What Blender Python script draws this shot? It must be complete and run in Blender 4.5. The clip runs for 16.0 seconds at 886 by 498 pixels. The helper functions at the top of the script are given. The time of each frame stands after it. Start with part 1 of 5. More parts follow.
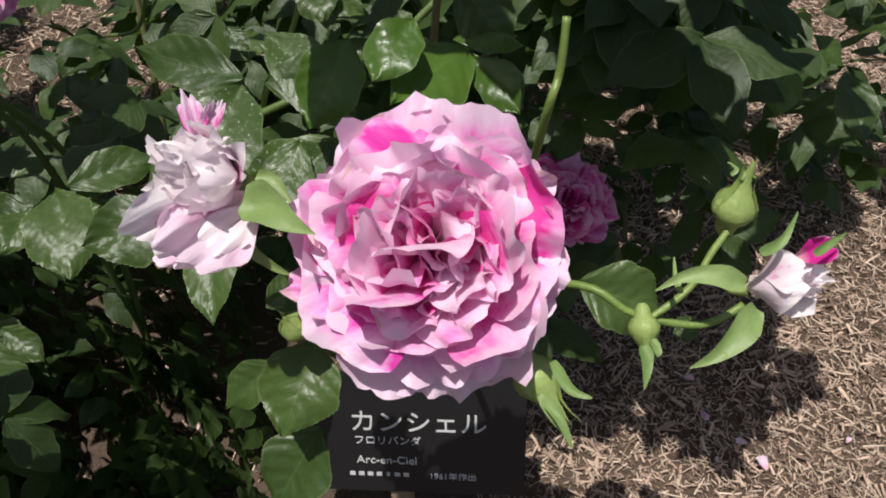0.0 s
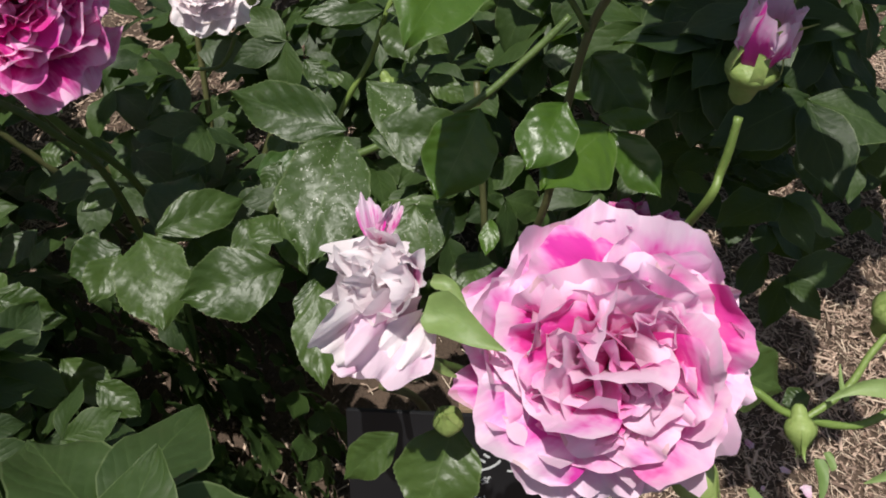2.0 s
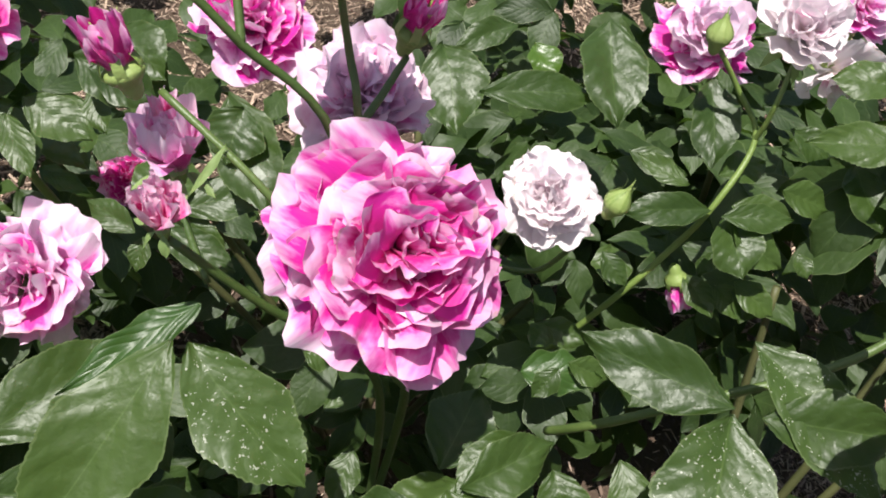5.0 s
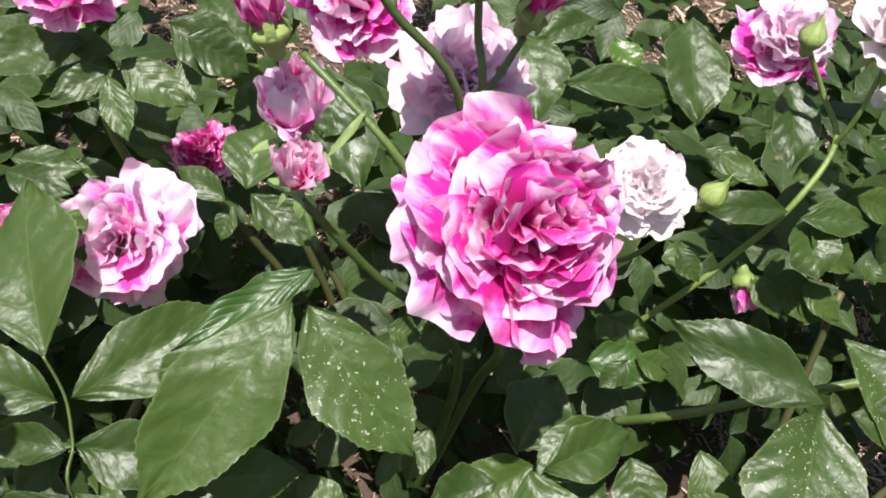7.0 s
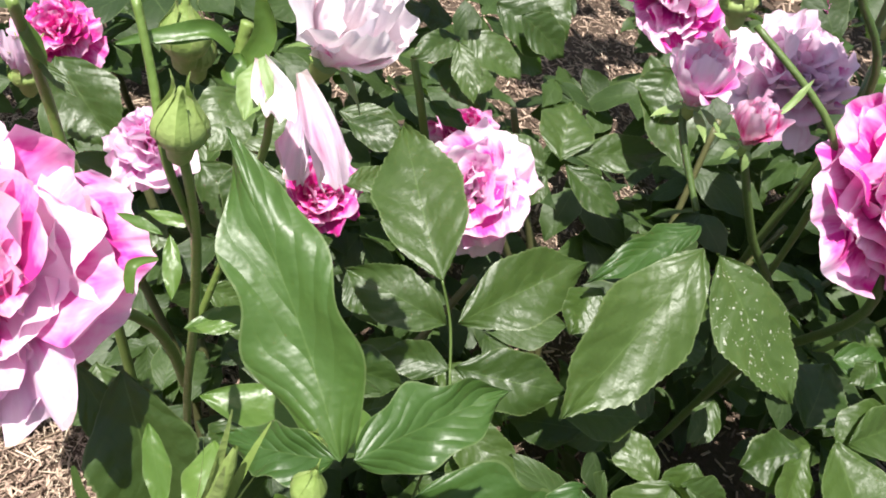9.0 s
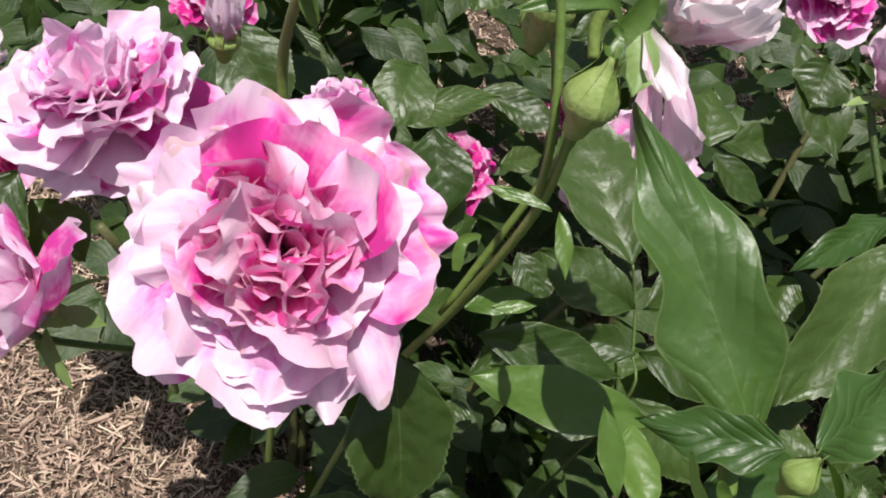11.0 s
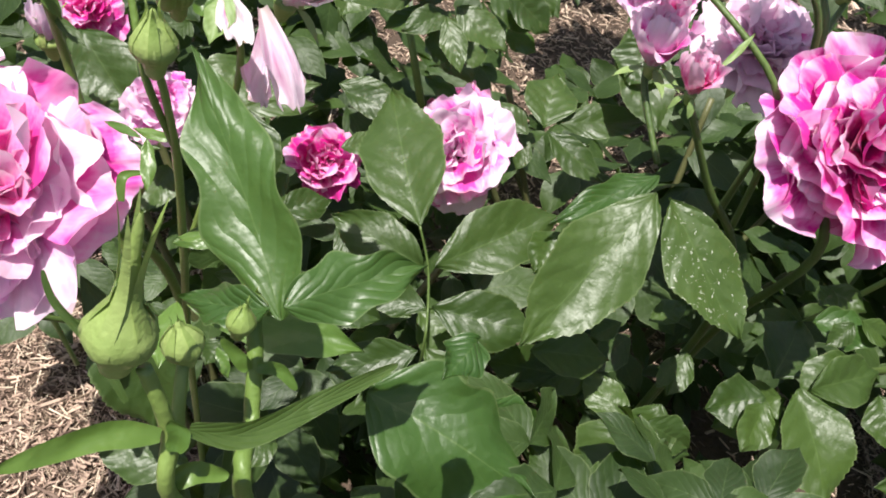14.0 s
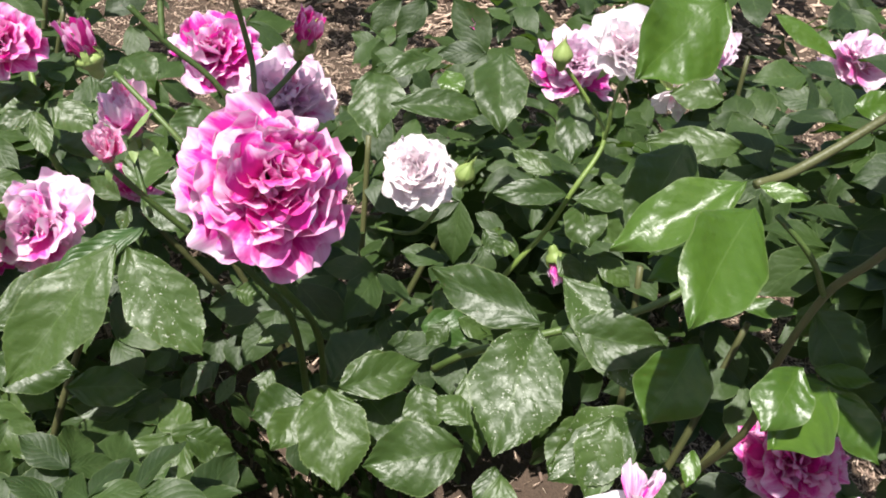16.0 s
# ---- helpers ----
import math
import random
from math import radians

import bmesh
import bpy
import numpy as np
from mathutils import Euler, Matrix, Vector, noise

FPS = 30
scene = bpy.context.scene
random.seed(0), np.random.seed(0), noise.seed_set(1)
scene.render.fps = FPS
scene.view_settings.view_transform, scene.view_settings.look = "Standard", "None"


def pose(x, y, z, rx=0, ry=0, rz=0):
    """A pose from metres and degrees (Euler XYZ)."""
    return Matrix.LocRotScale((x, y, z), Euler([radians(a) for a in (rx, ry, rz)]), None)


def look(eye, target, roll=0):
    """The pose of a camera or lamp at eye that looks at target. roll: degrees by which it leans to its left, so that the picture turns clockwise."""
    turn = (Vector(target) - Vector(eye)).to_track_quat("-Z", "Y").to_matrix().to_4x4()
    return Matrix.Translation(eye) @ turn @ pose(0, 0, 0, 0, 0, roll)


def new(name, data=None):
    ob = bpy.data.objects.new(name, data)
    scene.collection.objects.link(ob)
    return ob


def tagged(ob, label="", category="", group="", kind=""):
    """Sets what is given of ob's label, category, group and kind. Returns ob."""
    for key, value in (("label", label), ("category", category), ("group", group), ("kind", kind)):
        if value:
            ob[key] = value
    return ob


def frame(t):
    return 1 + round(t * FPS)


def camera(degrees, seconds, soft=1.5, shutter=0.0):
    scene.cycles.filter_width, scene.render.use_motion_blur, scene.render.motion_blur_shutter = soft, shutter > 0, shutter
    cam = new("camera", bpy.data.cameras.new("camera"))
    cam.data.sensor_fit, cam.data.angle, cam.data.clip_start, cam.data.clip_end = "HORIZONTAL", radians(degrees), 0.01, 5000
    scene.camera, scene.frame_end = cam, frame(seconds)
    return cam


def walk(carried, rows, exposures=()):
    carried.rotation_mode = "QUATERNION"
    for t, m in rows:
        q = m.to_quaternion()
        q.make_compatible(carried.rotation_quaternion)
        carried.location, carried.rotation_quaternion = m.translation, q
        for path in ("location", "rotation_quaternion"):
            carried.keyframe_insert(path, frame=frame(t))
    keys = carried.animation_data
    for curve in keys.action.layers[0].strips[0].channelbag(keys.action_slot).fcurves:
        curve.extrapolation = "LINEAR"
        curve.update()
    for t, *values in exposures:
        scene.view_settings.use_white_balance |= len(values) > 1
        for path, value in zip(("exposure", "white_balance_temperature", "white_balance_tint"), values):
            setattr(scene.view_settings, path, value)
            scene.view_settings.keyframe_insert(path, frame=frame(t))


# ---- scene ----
cam = camera(60.0, 16.0, soft=1.9)
EYE, TILT = 0.55, -50.0
ROWS = [
    (0, -0, -0.0001, 0, 0, 0, -0),
    (0.5, -0.0002, 0.0001, -0.0012, -0.13, -0.11, -0.2),
    (1, -0.0056, 0.0033, -0.0042, -0.47, -0.36, -0.44),
    (1.5, -0.0252, 0.0081, -0.0004, -1.15, -0.92, -0.11),
    (2, -0.0585, 0.005, 0.0377, -1.67, -1.85, -1.28),
    (2.5, -0.0987, 0.0141, 0.0752, -2.61, -1.83, -3.43),
    (3, -0.1273, 0.0404, 0.105, -1.33, -1.25, -4.14),
    (3.5, -0.1616, 0.0646, 0.1248, -1.32, 0.81, -5.6),
    (4, -0.1875, 0.0813, 0.1289, -1.32, 0.04, -7.05),
    (4.2, -0.1964, 0.08, 0.1298, -1.89, -0.19, -7.3),
    (6.3, -0.2427, 0.1007, 0.1271, -3.43, -2.58, -8.89),
    (6.5, -0.2418, 0.0975, 0.1233, -3.06, -1.96, -9.8),
    (7, -0.2625, 0.086, 0.113, -3.73, -0.87, -11),
    (7.5, -0.3033, 0.0766, 0.0886, -5.09, 0.8, -12.75),
    (8, -0.33, 0.07, 0.073, -4.87, 1.52, -14.74),
    (8.5, -0.3618, 0.0646, 0.053, -4.35, 2.32, -16.71),
    (9, -0.3894, 0.0698, 0.0496, -3.56, 1.89, -16.86),
    (9.5, -0.4232, 0.0868, 0.0426, -4.29, 1.92, -15.75),
    (10, -0.456, 0.0898, 0.0255, -6.48, 2.68, -18.38),
    (10.2, -0.4672, 0.0927, 0.0268, -6.78, 2.15, -17.71),
    (12.3, -0.4493, 0.0533, 0.0213, -2.02, 0.53, -20.55),
    (12.5, -0.4391, 0.0538, 0.0225, -1.29, 0.46, -20.63),
    (13, -0.4172, 0.0579, 0.0242, -0.12, 0.26, -20.15),
    (13.5, -0.3922, 0.0522, 0.0272, 0.61, 0.14, -18.67),
    (14, -0.3591, 0.0435, 0.0317, -0.45, 1.85, -17.26),
    (14.5, -0.3106, 0.0418, 0.0491, -0.22, 2.07, -15.17),
    (15, -0.2449, 0.0257, 0.071, -0.65, 3.22, -12.36),
    (15.5, -0.1879, 0.015, 0.078, -0.28, 3.61, -10.03),
    (16, -0.1299, -0.0102, 0.0821, 1.76, 4.01, -9.27),
]
EXPOSURES = [(0.0, -0.1), (2.0, -0.15), (2.5, -0.1), (3.0, 0.12), (3.5, 0.42), (4.0, 0.38), (6.5, 0.48), (8.0, 0.8), (9.0, 0.82), (10.0, 0.36), (12.5, 0.02), (13.5, 0.42), (15.0, 0.68), (16.0, 0.66)]
walk(cam, [(t, pose(0, 0, EYE, TILT, 0, 0) @ pose(x, y, z, 90 + pitch, roll, yaw)) for t, x, y, z, yaw, pitch, roll in ROWS], EXPOSURES)

# ---- light ----
SUN_DIR = Vector((-0.16, -0.14, 0.977)).normalized()
world = bpy.data.worlds.new("sky_world")
scene.world = world
world.use_nodes = True
wn = world.node_tree.nodes
sky = wn.new("ShaderNodeTexSky")
sky.sky_type = "NISHITA"
sky.sun_disc = False
sky.sun_elevation = math.asin(SUN_DIR.z)
sky.sun_rotation = math.atan2(SUN_DIR.x, SUN_DIR.y)
sky.air_density, sky.dust_density = 1.0, 2.5
wn["Background"].inputs["Strength"].default_value = 0.075
world.node_tree.links.new(sky.outputs["Color"], wn["Background"].inputs["Color"])
sun_data = bpy.data.lights.new("sun", "SUN")
sun_data.energy, sun_data.angle, sun_data.color = 5.0, radians(0.53), (1.0, 0.965, 0.9)
sun = new("sun", sun_data)
sun.matrix_world = look(SUN_DIR * 5, (0, 0, 0))


# ---- materials ----
def mat(name):
    m = bpy.data.materials.new(name)
    m.use_nodes = True
    nt = m.node_tree
    return m, nt, nt.nodes["Principled BSDF"], nt.nodes["Material Output"]


def link(nt, a, b):
    nt.links.new(a, b)


def node(nt, kind, **values):
    n = nt.nodes.new(kind)
    for key, value in values.items():
        n.inputs[key].default_value = value
    return n


def ramp(nt, fac, stops):
    r = nt.nodes.new("ShaderNodeValToRGB")
    els = r.color_ramp.elements
    while len(els) < len(stops):
        els.new(0.5)
    for e, (p, c) in zip(els, stops):
        e.position, e.color = p, (*c, 1)
    link(nt, fac, r.inputs["Fac"])
    return r.outputs["Color"]


def mixc(nt, fac, a, b, mode="MIX"):
    m = nt.nodes.new("ShaderNodeMix")
    m.data_type, m.blend_type = "RGBA", mode
    for sock, v in ((m.inputs[0], fac), (m.inputs[6], a), (m.inputs[7], b)):
        if isinstance(v, (int, float)):
            sock.default_value = v
        elif isinstance(v, tuple):
            sock.default_value = (*v, 1)
        else:
            link(nt, v, sock)
    return m.outputs[2]


def math_node(nt, op, a, b=0.0, c=0.0):
    m = nt.nodes.new("ShaderNodeMath")
    m.operation = op
    for sock, v in zip(m.inputs, (a, b, c)):
        if isinstance(v, (int, float)):
            sock.default_value = v
        else:
            link(nt, v, sock)
    return m.outputs[0]


def add_translucent(nt, bsdf, out, colour, share):
    tr = nt.nodes.new("ShaderNodeBsdfTranslucent")
    link(nt, colour, tr.inputs["Color"])
    mx = nt.nodes.new("ShaderNodeMixShader")
    mx.inputs["Fac"].default_value = share
    link(nt, bsdf.outputs[0], mx.inputs[1])
    link(nt, tr.outputs[0], mx.inputs[2])
    link(nt, mx.outputs[0], out.inputs["Surface"])


def random_value(nt, per_island):
    if per_island:
        return nt.nodes.new("ShaderNodeNewGeometry").outputs["Random Per Island"]
    return nt.nodes.new("ShaderNodeObjectInfo").outputs["Random"]


def leaf_material(name, dark, light, per_island, specks=0.0, rough=0.34, veins=0.17):
    """Glossy leaf: UV x runs across (midrib at 0.5), UV y from base to tip."""
    m, nt, bsdf, out = mat(name)
    uv = nt.nodes.new("ShaderNodeUVMap").outputs["UV"]
    sep = nt.nodes.new("ShaderNodeSeparateXYZ")
    link(nt, uv, sep.inputs[0])
    u, v = sep.outputs[0], sep.outputs[1]
    across = math_node(nt, "ABSOLUTE", math_node(nt, "SUBTRACT", u, 0.5))
    rnd = random_value(nt, per_island)
    geo = nt.nodes.new("ShaderNodeTexCoord").outputs["Object"]
    big = node(nt, "ShaderNodeTexNoise", Scale=55.0, Detail=2.0)
    fine = node(nt, "ShaderNodeTexNoise", Scale=420.0, Detail=2.0)
    mid = node(nt, "ShaderNodeTexNoise", Scale=130.0, Detail=3.0)
    link(nt, geo, mid.inputs["Vector"])
    link(nt, geo, big.inputs["Vector"])
    link(nt, geo, fine.inputs["Vector"])
    tone = math_node(nt, "ADD", math_node(nt, "MULTIPLY", rnd, 0.65), math_node(nt, "MULTIPLY", big.outputs[0], 0.45))
    col = ramp(nt, tone, [(0.1, dark), (0.95, light)])
    col = mixc(nt, math_node(nt, "MULTIPLY", fine.outputs[0], 0.22), col, (0.015, 0.03, 0.01))
    # side veins slanting forward from the midrib
    slant = math_node(nt, "SUBTRACT", math_node(nt, "ADD", math_node(nt, "MULTIPLY", v, 6.5), math_node(nt, "MULTIPLY", big.outputs[0], 1.6)), math_node(nt, "MULTIPLY", across, 5.0))
    wave = math_node(nt, "ABSOLUTE", math_node(nt, "SUBTRACT", math_node(nt, "FRACT", slant), 0.5))
    vein = math_node(nt, "SMOOTH_MIN", math_node(nt, "MULTIPLY", wave, 3.4), 1.0, 0.6)
    rib = math_node(nt, "GREATER_THAN", math_node(nt, "SUBTRACT", 0.012, math_node(nt, "MULTIPLY", v, 0.006)), across)
    col = mixc(nt, math_node(nt, "MULTIPLY", rib, 0.32), col, (0.13, 0.2, 0.06))
    pale = math_node(nt, "MULTIPLY", math_node(nt, "SUBTRACT", 1.0, vein), 0.05)
    col = mixc(nt, pale, col, (0.12, 0.2, 0.06))
    edge = math_node(nt, "GREATER_THAN", across, 0.478)
    col = mixc(nt, math_node(nt, "MULTIPLY", edge, 0.4), col, (0.17, 0.22, 0.09))
    if specks:
        vor = node(nt, "ShaderNodeTexVoronoi", Scale=640.0)
        warp = mixc(nt, 0.006, geo, fine.outputs["Color"], "ADD")
        link(nt, warp, vor.inputs["Vector"])
        sc = nt.nodes.new("ShaderNodeSeparateColor")
        link(nt, vor.outputs["Color"], sc.inputs[0])
        spot = math_node(nt, "LESS_THAN", vor.outputs["Distance"], math_node(nt, "MULTIPLY", math_node(nt, "MAXIMUM", math_node(nt, "SUBTRACT", sc.outputs[0], 0.35), 0.0), 0.56))
        where = math_node(nt, "GREATER_THAN", big.outputs[0], 0.58 - specks * 0.2)
        col = mixc(nt, math_node(nt, "MULTIPLY", math_node(nt, "MULTIPLY", spot, where), 0.85), col, (0.5, 0.52, 0.42))
    link(nt, col, bsdf.inputs["Base Color"])
    rr = math_node(nt, "ADD", rough - 0.1, math_node(nt, "MULTIPLY", mid.outputs[0], 0.24))
    link(nt, rr, bsdf.inputs["Roughness"])
    bsdf.inputs["IOR"].default_value = 1.5
    hgt = math_node(nt, "ADD", math_node(nt, "MULTIPLY", vein, veins), math_node(nt, "MULTIPLY", fine.outputs[0], 0.12))
    blister = node(nt, "ShaderNodeTexVoronoi", Scale=230.0)
    blister.feature = "SMOOTH_F1"
    link(nt, mixc(nt, 0.01, geo, mid.outputs["Color"], "ADD"), blister.inputs["Vector"])
    hgt = math_node(nt, "ADD", hgt, math_node(nt, "MULTIPLY", mid.outputs[0], 1.1))
    hgt = math_node(nt, "SUBTRACT", hgt, math_node(nt, "MULTIPLY", blister.outputs["Distance"], 0.55))
    bump = node(nt, "ShaderNodeBump", Strength=0.55, Distance=0.001)
    link(nt, hgt, bump.inputs["Height"])
    link(nt, bump.outputs[0], bsdf.inputs["Normal"])
    tcol = mixc(nt, 0.55, col, (0.22, 0.42, 0.03))
    add_translucent(nt, bsdf, out, tcol, 0.22)
    return m


def petal_material(name, pale, mid, deep, streak, fine=2.6, rim=0.1):
    """Streaked petal: UV y runs from the claw to the rim; streaks follow it and fade to a pale rim."""
    m, nt, bsdf, out = mat(name)
    uv = nt.nodes.new("ShaderNodeUVMap").outputs["UV"]
    sep = nt.nodes.new("ShaderNodeSeparateXYZ")
    link(nt, uv, sep.inputs[0])
    u, v = sep.outputs[0], sep.outputs[1]
    rnd = random_value(nt, False)
    comb = nt.nodes.new("ShaderNodeCombineXYZ")
    link(nt, math_node(nt, "ADD", math_node(nt, "MULTIPLY", u, fine), math_node(nt, "MULTIPLY", rnd, 60.0)), comb.inputs[0])
    link(nt, math_node(nt, "MULTIPLY", v, 1.05), comb.inputs[1])
    link(nt, math_node(nt, "MULTIPLY", rnd, 9.0), comb.inputs[2])
    st = node(nt, "ShaderNodeTexNoise", Scale=1.0, Detail=4.0, Roughness=0.6, Distortion=0.5)
    link(nt, comb.outputs[0], st.inputs["Vector"])
    blot = node(nt, "ShaderNodeTexNoise", Scale=70.0, Detail=3.0)
    geo = nt.nodes.new("ShaderNodeTexCoord").outputs["Object"]
    link(nt, geo, blot.inputs["Vector"])
    comb2 = nt.nodes.new("ShaderNodeCombineXYZ")
    link(nt, math_node(nt, "ADD", math_node(nt, "MULTIPLY", u, 30.0), math_node(nt, "MULTIPLY", rnd, 30.0)), comb2.inputs[0])
    link(nt, math_node(nt, "MULTIPLY", v, 2.4), comb2.inputs[1])
    vein = node(nt, "ShaderNodeTexNoise", Scale=1.0, Detail=3.0)
    link(nt, comb2.outputs[0], vein.inputs["Vector"])
    t = math_node(nt, "ADD", math_node(nt, "MULTIPLY", st.outputs[0], 0.68), math_node(nt, "MULTIPLY", blot.outputs[0], 0.22))
    t = math_node(nt, "ADD", t, math_node(nt, "MULTIPLY", vein.outputs[0], 0.1))
    t = math_node(nt, "ADD", t, math_node(nt, "MULTIPLY", math_node(nt, "SUBTRACT", rnd, 0.5), 0.2))
    t = math_node(nt, "ADD", t, streak)
    t = math_node(nt, "ADD", t, math_node(nt, "MULTIPLY", math_node(nt, "SUBTRACT", 0.6, v), 0.12))
    t = math_node(nt, "SUBTRACT", t, math_node(nt, "MULTIPLY", math_node(nt, "POWER", v, 6.0), rim))
    col = ramp(nt, t, [(0.40, pale), (0.475, tuple(0.6 * p + 0.4 * q for p, q in zip(pale, mid))), (0.53, mid), (0.6, deep), (0.8, tuple(c * 0.8 for c in deep))])
    # cream claw
    claw = math_node(nt, "SUBTRACT", 0.3, v)
    col = mixc(nt, math_node(nt, "MULTIPLY", math_node(nt, "MAXIMUM", claw, 0.0), 1.6), col, (0.86, 0.82, 0.62))
    # scattered browned spots on the thin edge
    worn = math_node(nt, "MULTIPLY", math_node(nt, "GREATER_THAN", v, 0.955), math_node(nt, "GREATER_THAN", blot.outputs[0], 0.62))
    col = mixc(nt, math_node(nt, "MULTIPLY", worn, 0.4), col, (0.5, 0.33, 0.2))
    link(nt, col, bsdf.inputs["Base Color"])
    bsdf.inputs["Roughness"].default_value = 0.55
    bsdf.inputs["Sheen Weight"].default_value = 0.12
    crumple = node(nt, "ShaderNodeTexNoise", Scale=230.0, Detail=3.0, Distortion=0.4)
    link(nt, geo, crumple.inputs["Vector"])
    bump = node(nt, "ShaderNodeBump", Strength=0.5, Distance=0.0007)
    link(nt, math_node(nt, "ADD", math_node(nt, "MULTIPLY", vein.outputs[0], 0.8), math_node(nt, "MULTIPLY", crumple.outputs[0], 0.7)), bump.inputs["Height"])
    link(nt, bump.outputs[0], bsdf.inputs["Normal"])
    add_translucent(nt, bsdf, out, col, 0.32)
    return m


def plain_material(name, a, b, scale, rough, bump_strength=0.3, bump_distance=0.001, per_island=False, share=0.0):
    m, nt, bsdf, out = mat(name)
    geo = nt.nodes.new("ShaderNodeTexCoord").outputs["Object"]
    n1 = node(nt, "ShaderNodeTexNoise", Scale=scale, Detail=4.0)
    n2 = node(nt, "ShaderNodeTexNoise", Scale=scale * 9, Detail=2.0)
    link(nt, geo, n1.inputs["Vector"])
    link(nt, geo, n2.inputs["Vector"])
    rnd = random_value(nt, per_island)
    t = math_node(nt, "ADD", math_node(nt, "MULTIPLY", n1.outputs[0], 0.3 if per_island else 0.55), math_node(nt, "MULTIPLY", n2.outputs[0], 0.2))
    t = math_node(nt, "ADD", t, math_node(nt, "MULTIPLY", rnd, 0.7 if per_island else 0.35))
    col = ramp(nt, t, [(0.25, a), (0.8, b)])
    link(nt, col, bsdf.inputs["Base Color"])
    bsdf.inputs["Roughness"].default_value = rough
    bump = node(nt, "ShaderNodeBump", Strength=bump_strength, Distance=bump_distance)
    link(nt, n2.outputs[0], bump.inputs["Height"])
    link(nt, bump.outputs[0], bsdf.inputs["Normal"])
    if share:
        add_translucent(nt, bsdf, out, col, share)
    return m


LEAF = leaf_material("rose_leaf", (0.027, 0.055, 0.010), (0.069, 0.116, 0.024), False, rough=0.41, veins=0.16)
LEAF_SPECKED = leaf_material("rose_leaf_specked", (0.033, 0.064, 0.013), (0.071, 0.12, 0.027), False, specks=0.8, rough=0.41, veins=0.15)
LEAF_YOUNG = leaf_material("rose_leaf_young", (0.042, 0.098, 0.01), (0.092, 0.17, 0.022), False, rough=0.34, veins=0.05)
LEAF_FRESH = leaf_material("rose_leaf_fresh", (0.032, 0.08, 0.014), (0.07, 0.138, 0.028), False, rough=0.4, veins=0.3)
# Same leaves as LEAF, with the shade of the inner gaps put into the colour.
LEAF_MASS_SHADED = leaf_material("rose_leaf_mass_shaded", (0.016, 0.034, 0.008), (0.052, 0.094, 0.019), True, rough=0.52)
PETAL_MIX = petal_material("petal_pink_white", (0.94, 0.71, 0.87), (0.91, 0.38, 0.73), (0.82, 0.05, 0.46), 0.03)
PETAL_CANDY = petal_material("petal_candy_pink", (0.94, 0.67, 0.83), (0.91, 0.32, 0.66), (0.8, 0.05, 0.38), 0.04)
PETAL_BLUSH = petal_material("petal_blush", (0.94, 0.73, 0.87), (0.9, 0.4, 0.73), (0.78, 0.06, 0.44), 0.005)
PETAL_CORAL = petal_material("petal_coral_pink", (0.93, 0.64, 0.79), (0.9, 0.28, 0.6), (0.78, 0.045, 0.38), 0.065)
PETAL_STRIPE = petal_material("petal_striped", (0.91, 0.68, 0.84), (0.85, 0.27, 0.63), (0.74, 0.02, 0.38), 0.09, 5.5, 0.14)
PETAL_ROSE = petal_material("petal_rose", (0.88, 0.6, 0.74), (0.86, 0.28, 0.56), (0.74, 0.03, 0.26), 0.04, 4.0)
PETAL_DEEP = petal_material("petal_magenta", (0.92, 0.55, 0.78), (0.84, 0.17, 0.54), (0.7, 0.01, 0.3), 0.1, 4.0)
PETAL_PALE = petal_material("petal_pale", (0.95, 0.87, 0.9), (0.9, 0.7, 0.8), (0.8, 0.24, 0.52), -0.09)
PETAL_LILAC = petal_material("petal_lilac", (0.86, 0.68, 0.8), (0.8, 0.45, 0.66), (0.7, 0.1, 0.4), -0.045)
STEM = plain_material("rose_stem", (0.045, 0.085, 0.018), (0.115, 0.17, 0.045), 60, 0.45)
STEM_WOODY = plain_material("rose_cane", (0.06, 0.072, 0.024), (0.125, 0.125, 0.05), 60, 0.5)
LEAF_SHOOT = leaf_material("rose_shoot_green", (0.065, 0.135, 0.022), (0.14, 0.235, 0.045), False, rough=0.36, veins=0.0)
STEM_LIGHT = plain_material("rose_shoot_stem", (0.1, 0.17, 0.03), (0.2, 0.28, 0.07), 60, 0.45)
SEPAL_GREEN = leaf_material("sepal_green", (0.16, 0.26, 0.07), (0.31, 0.42, 0.15), False, rough=0.5, veins=0.02)
CALYX = plain_material("calyx_green", (0.19, 0.29, 0.06), (0.4, 0.5, 0.17), 70, 0.5, share=0.2)
SOIL = plain_material("soil", (0.028, 0.019, 0.014), (0.12, 0.08, 0.056), 40, 0.95, 1.0, 0.004)
CHIP = plain_material("wood_chip", (0.085, 0.048, 0.035), (0.6, 0.44, 0.34), 40, 0.85, 0.5, 0.001, per_island=True)
FINES = plain_material("mulch_fines", (0.11, 0.065, 0.048), (0.56, 0.4, 0.31), 40, 0.9, 0.4, 0.001, per_island=True)
STRAW = plain_material("dry_straw", (0.17, 0.115, 0.075), (0.74, 0.6, 0.46), 40, 0.8, 0.3, 0.001, per_island=True)


# ---- mesh helpers ----
def mesh_from(name, verts, faces, uvs=None, smooth=True):
    me = bpy.data.meshes.new(name)
    me.from_pydata([tuple(v) for v in verts], [], faces)
    if uvs is not None:
        layer = me.uv_layers.new(name="UVMap")
        idx = np.empty(len(me.loops), dtype=np.int32)
        me.loops.foreach_get("vertex_index", idx)
        layer.data.foreach_set("uv", np.asarray(uvs, dtype=np.float32)[idx].ravel())
    if smooth:
        me.polygons.foreach_set("use_smooth", [True] * len(me.polygons))
    me.update()
    return me


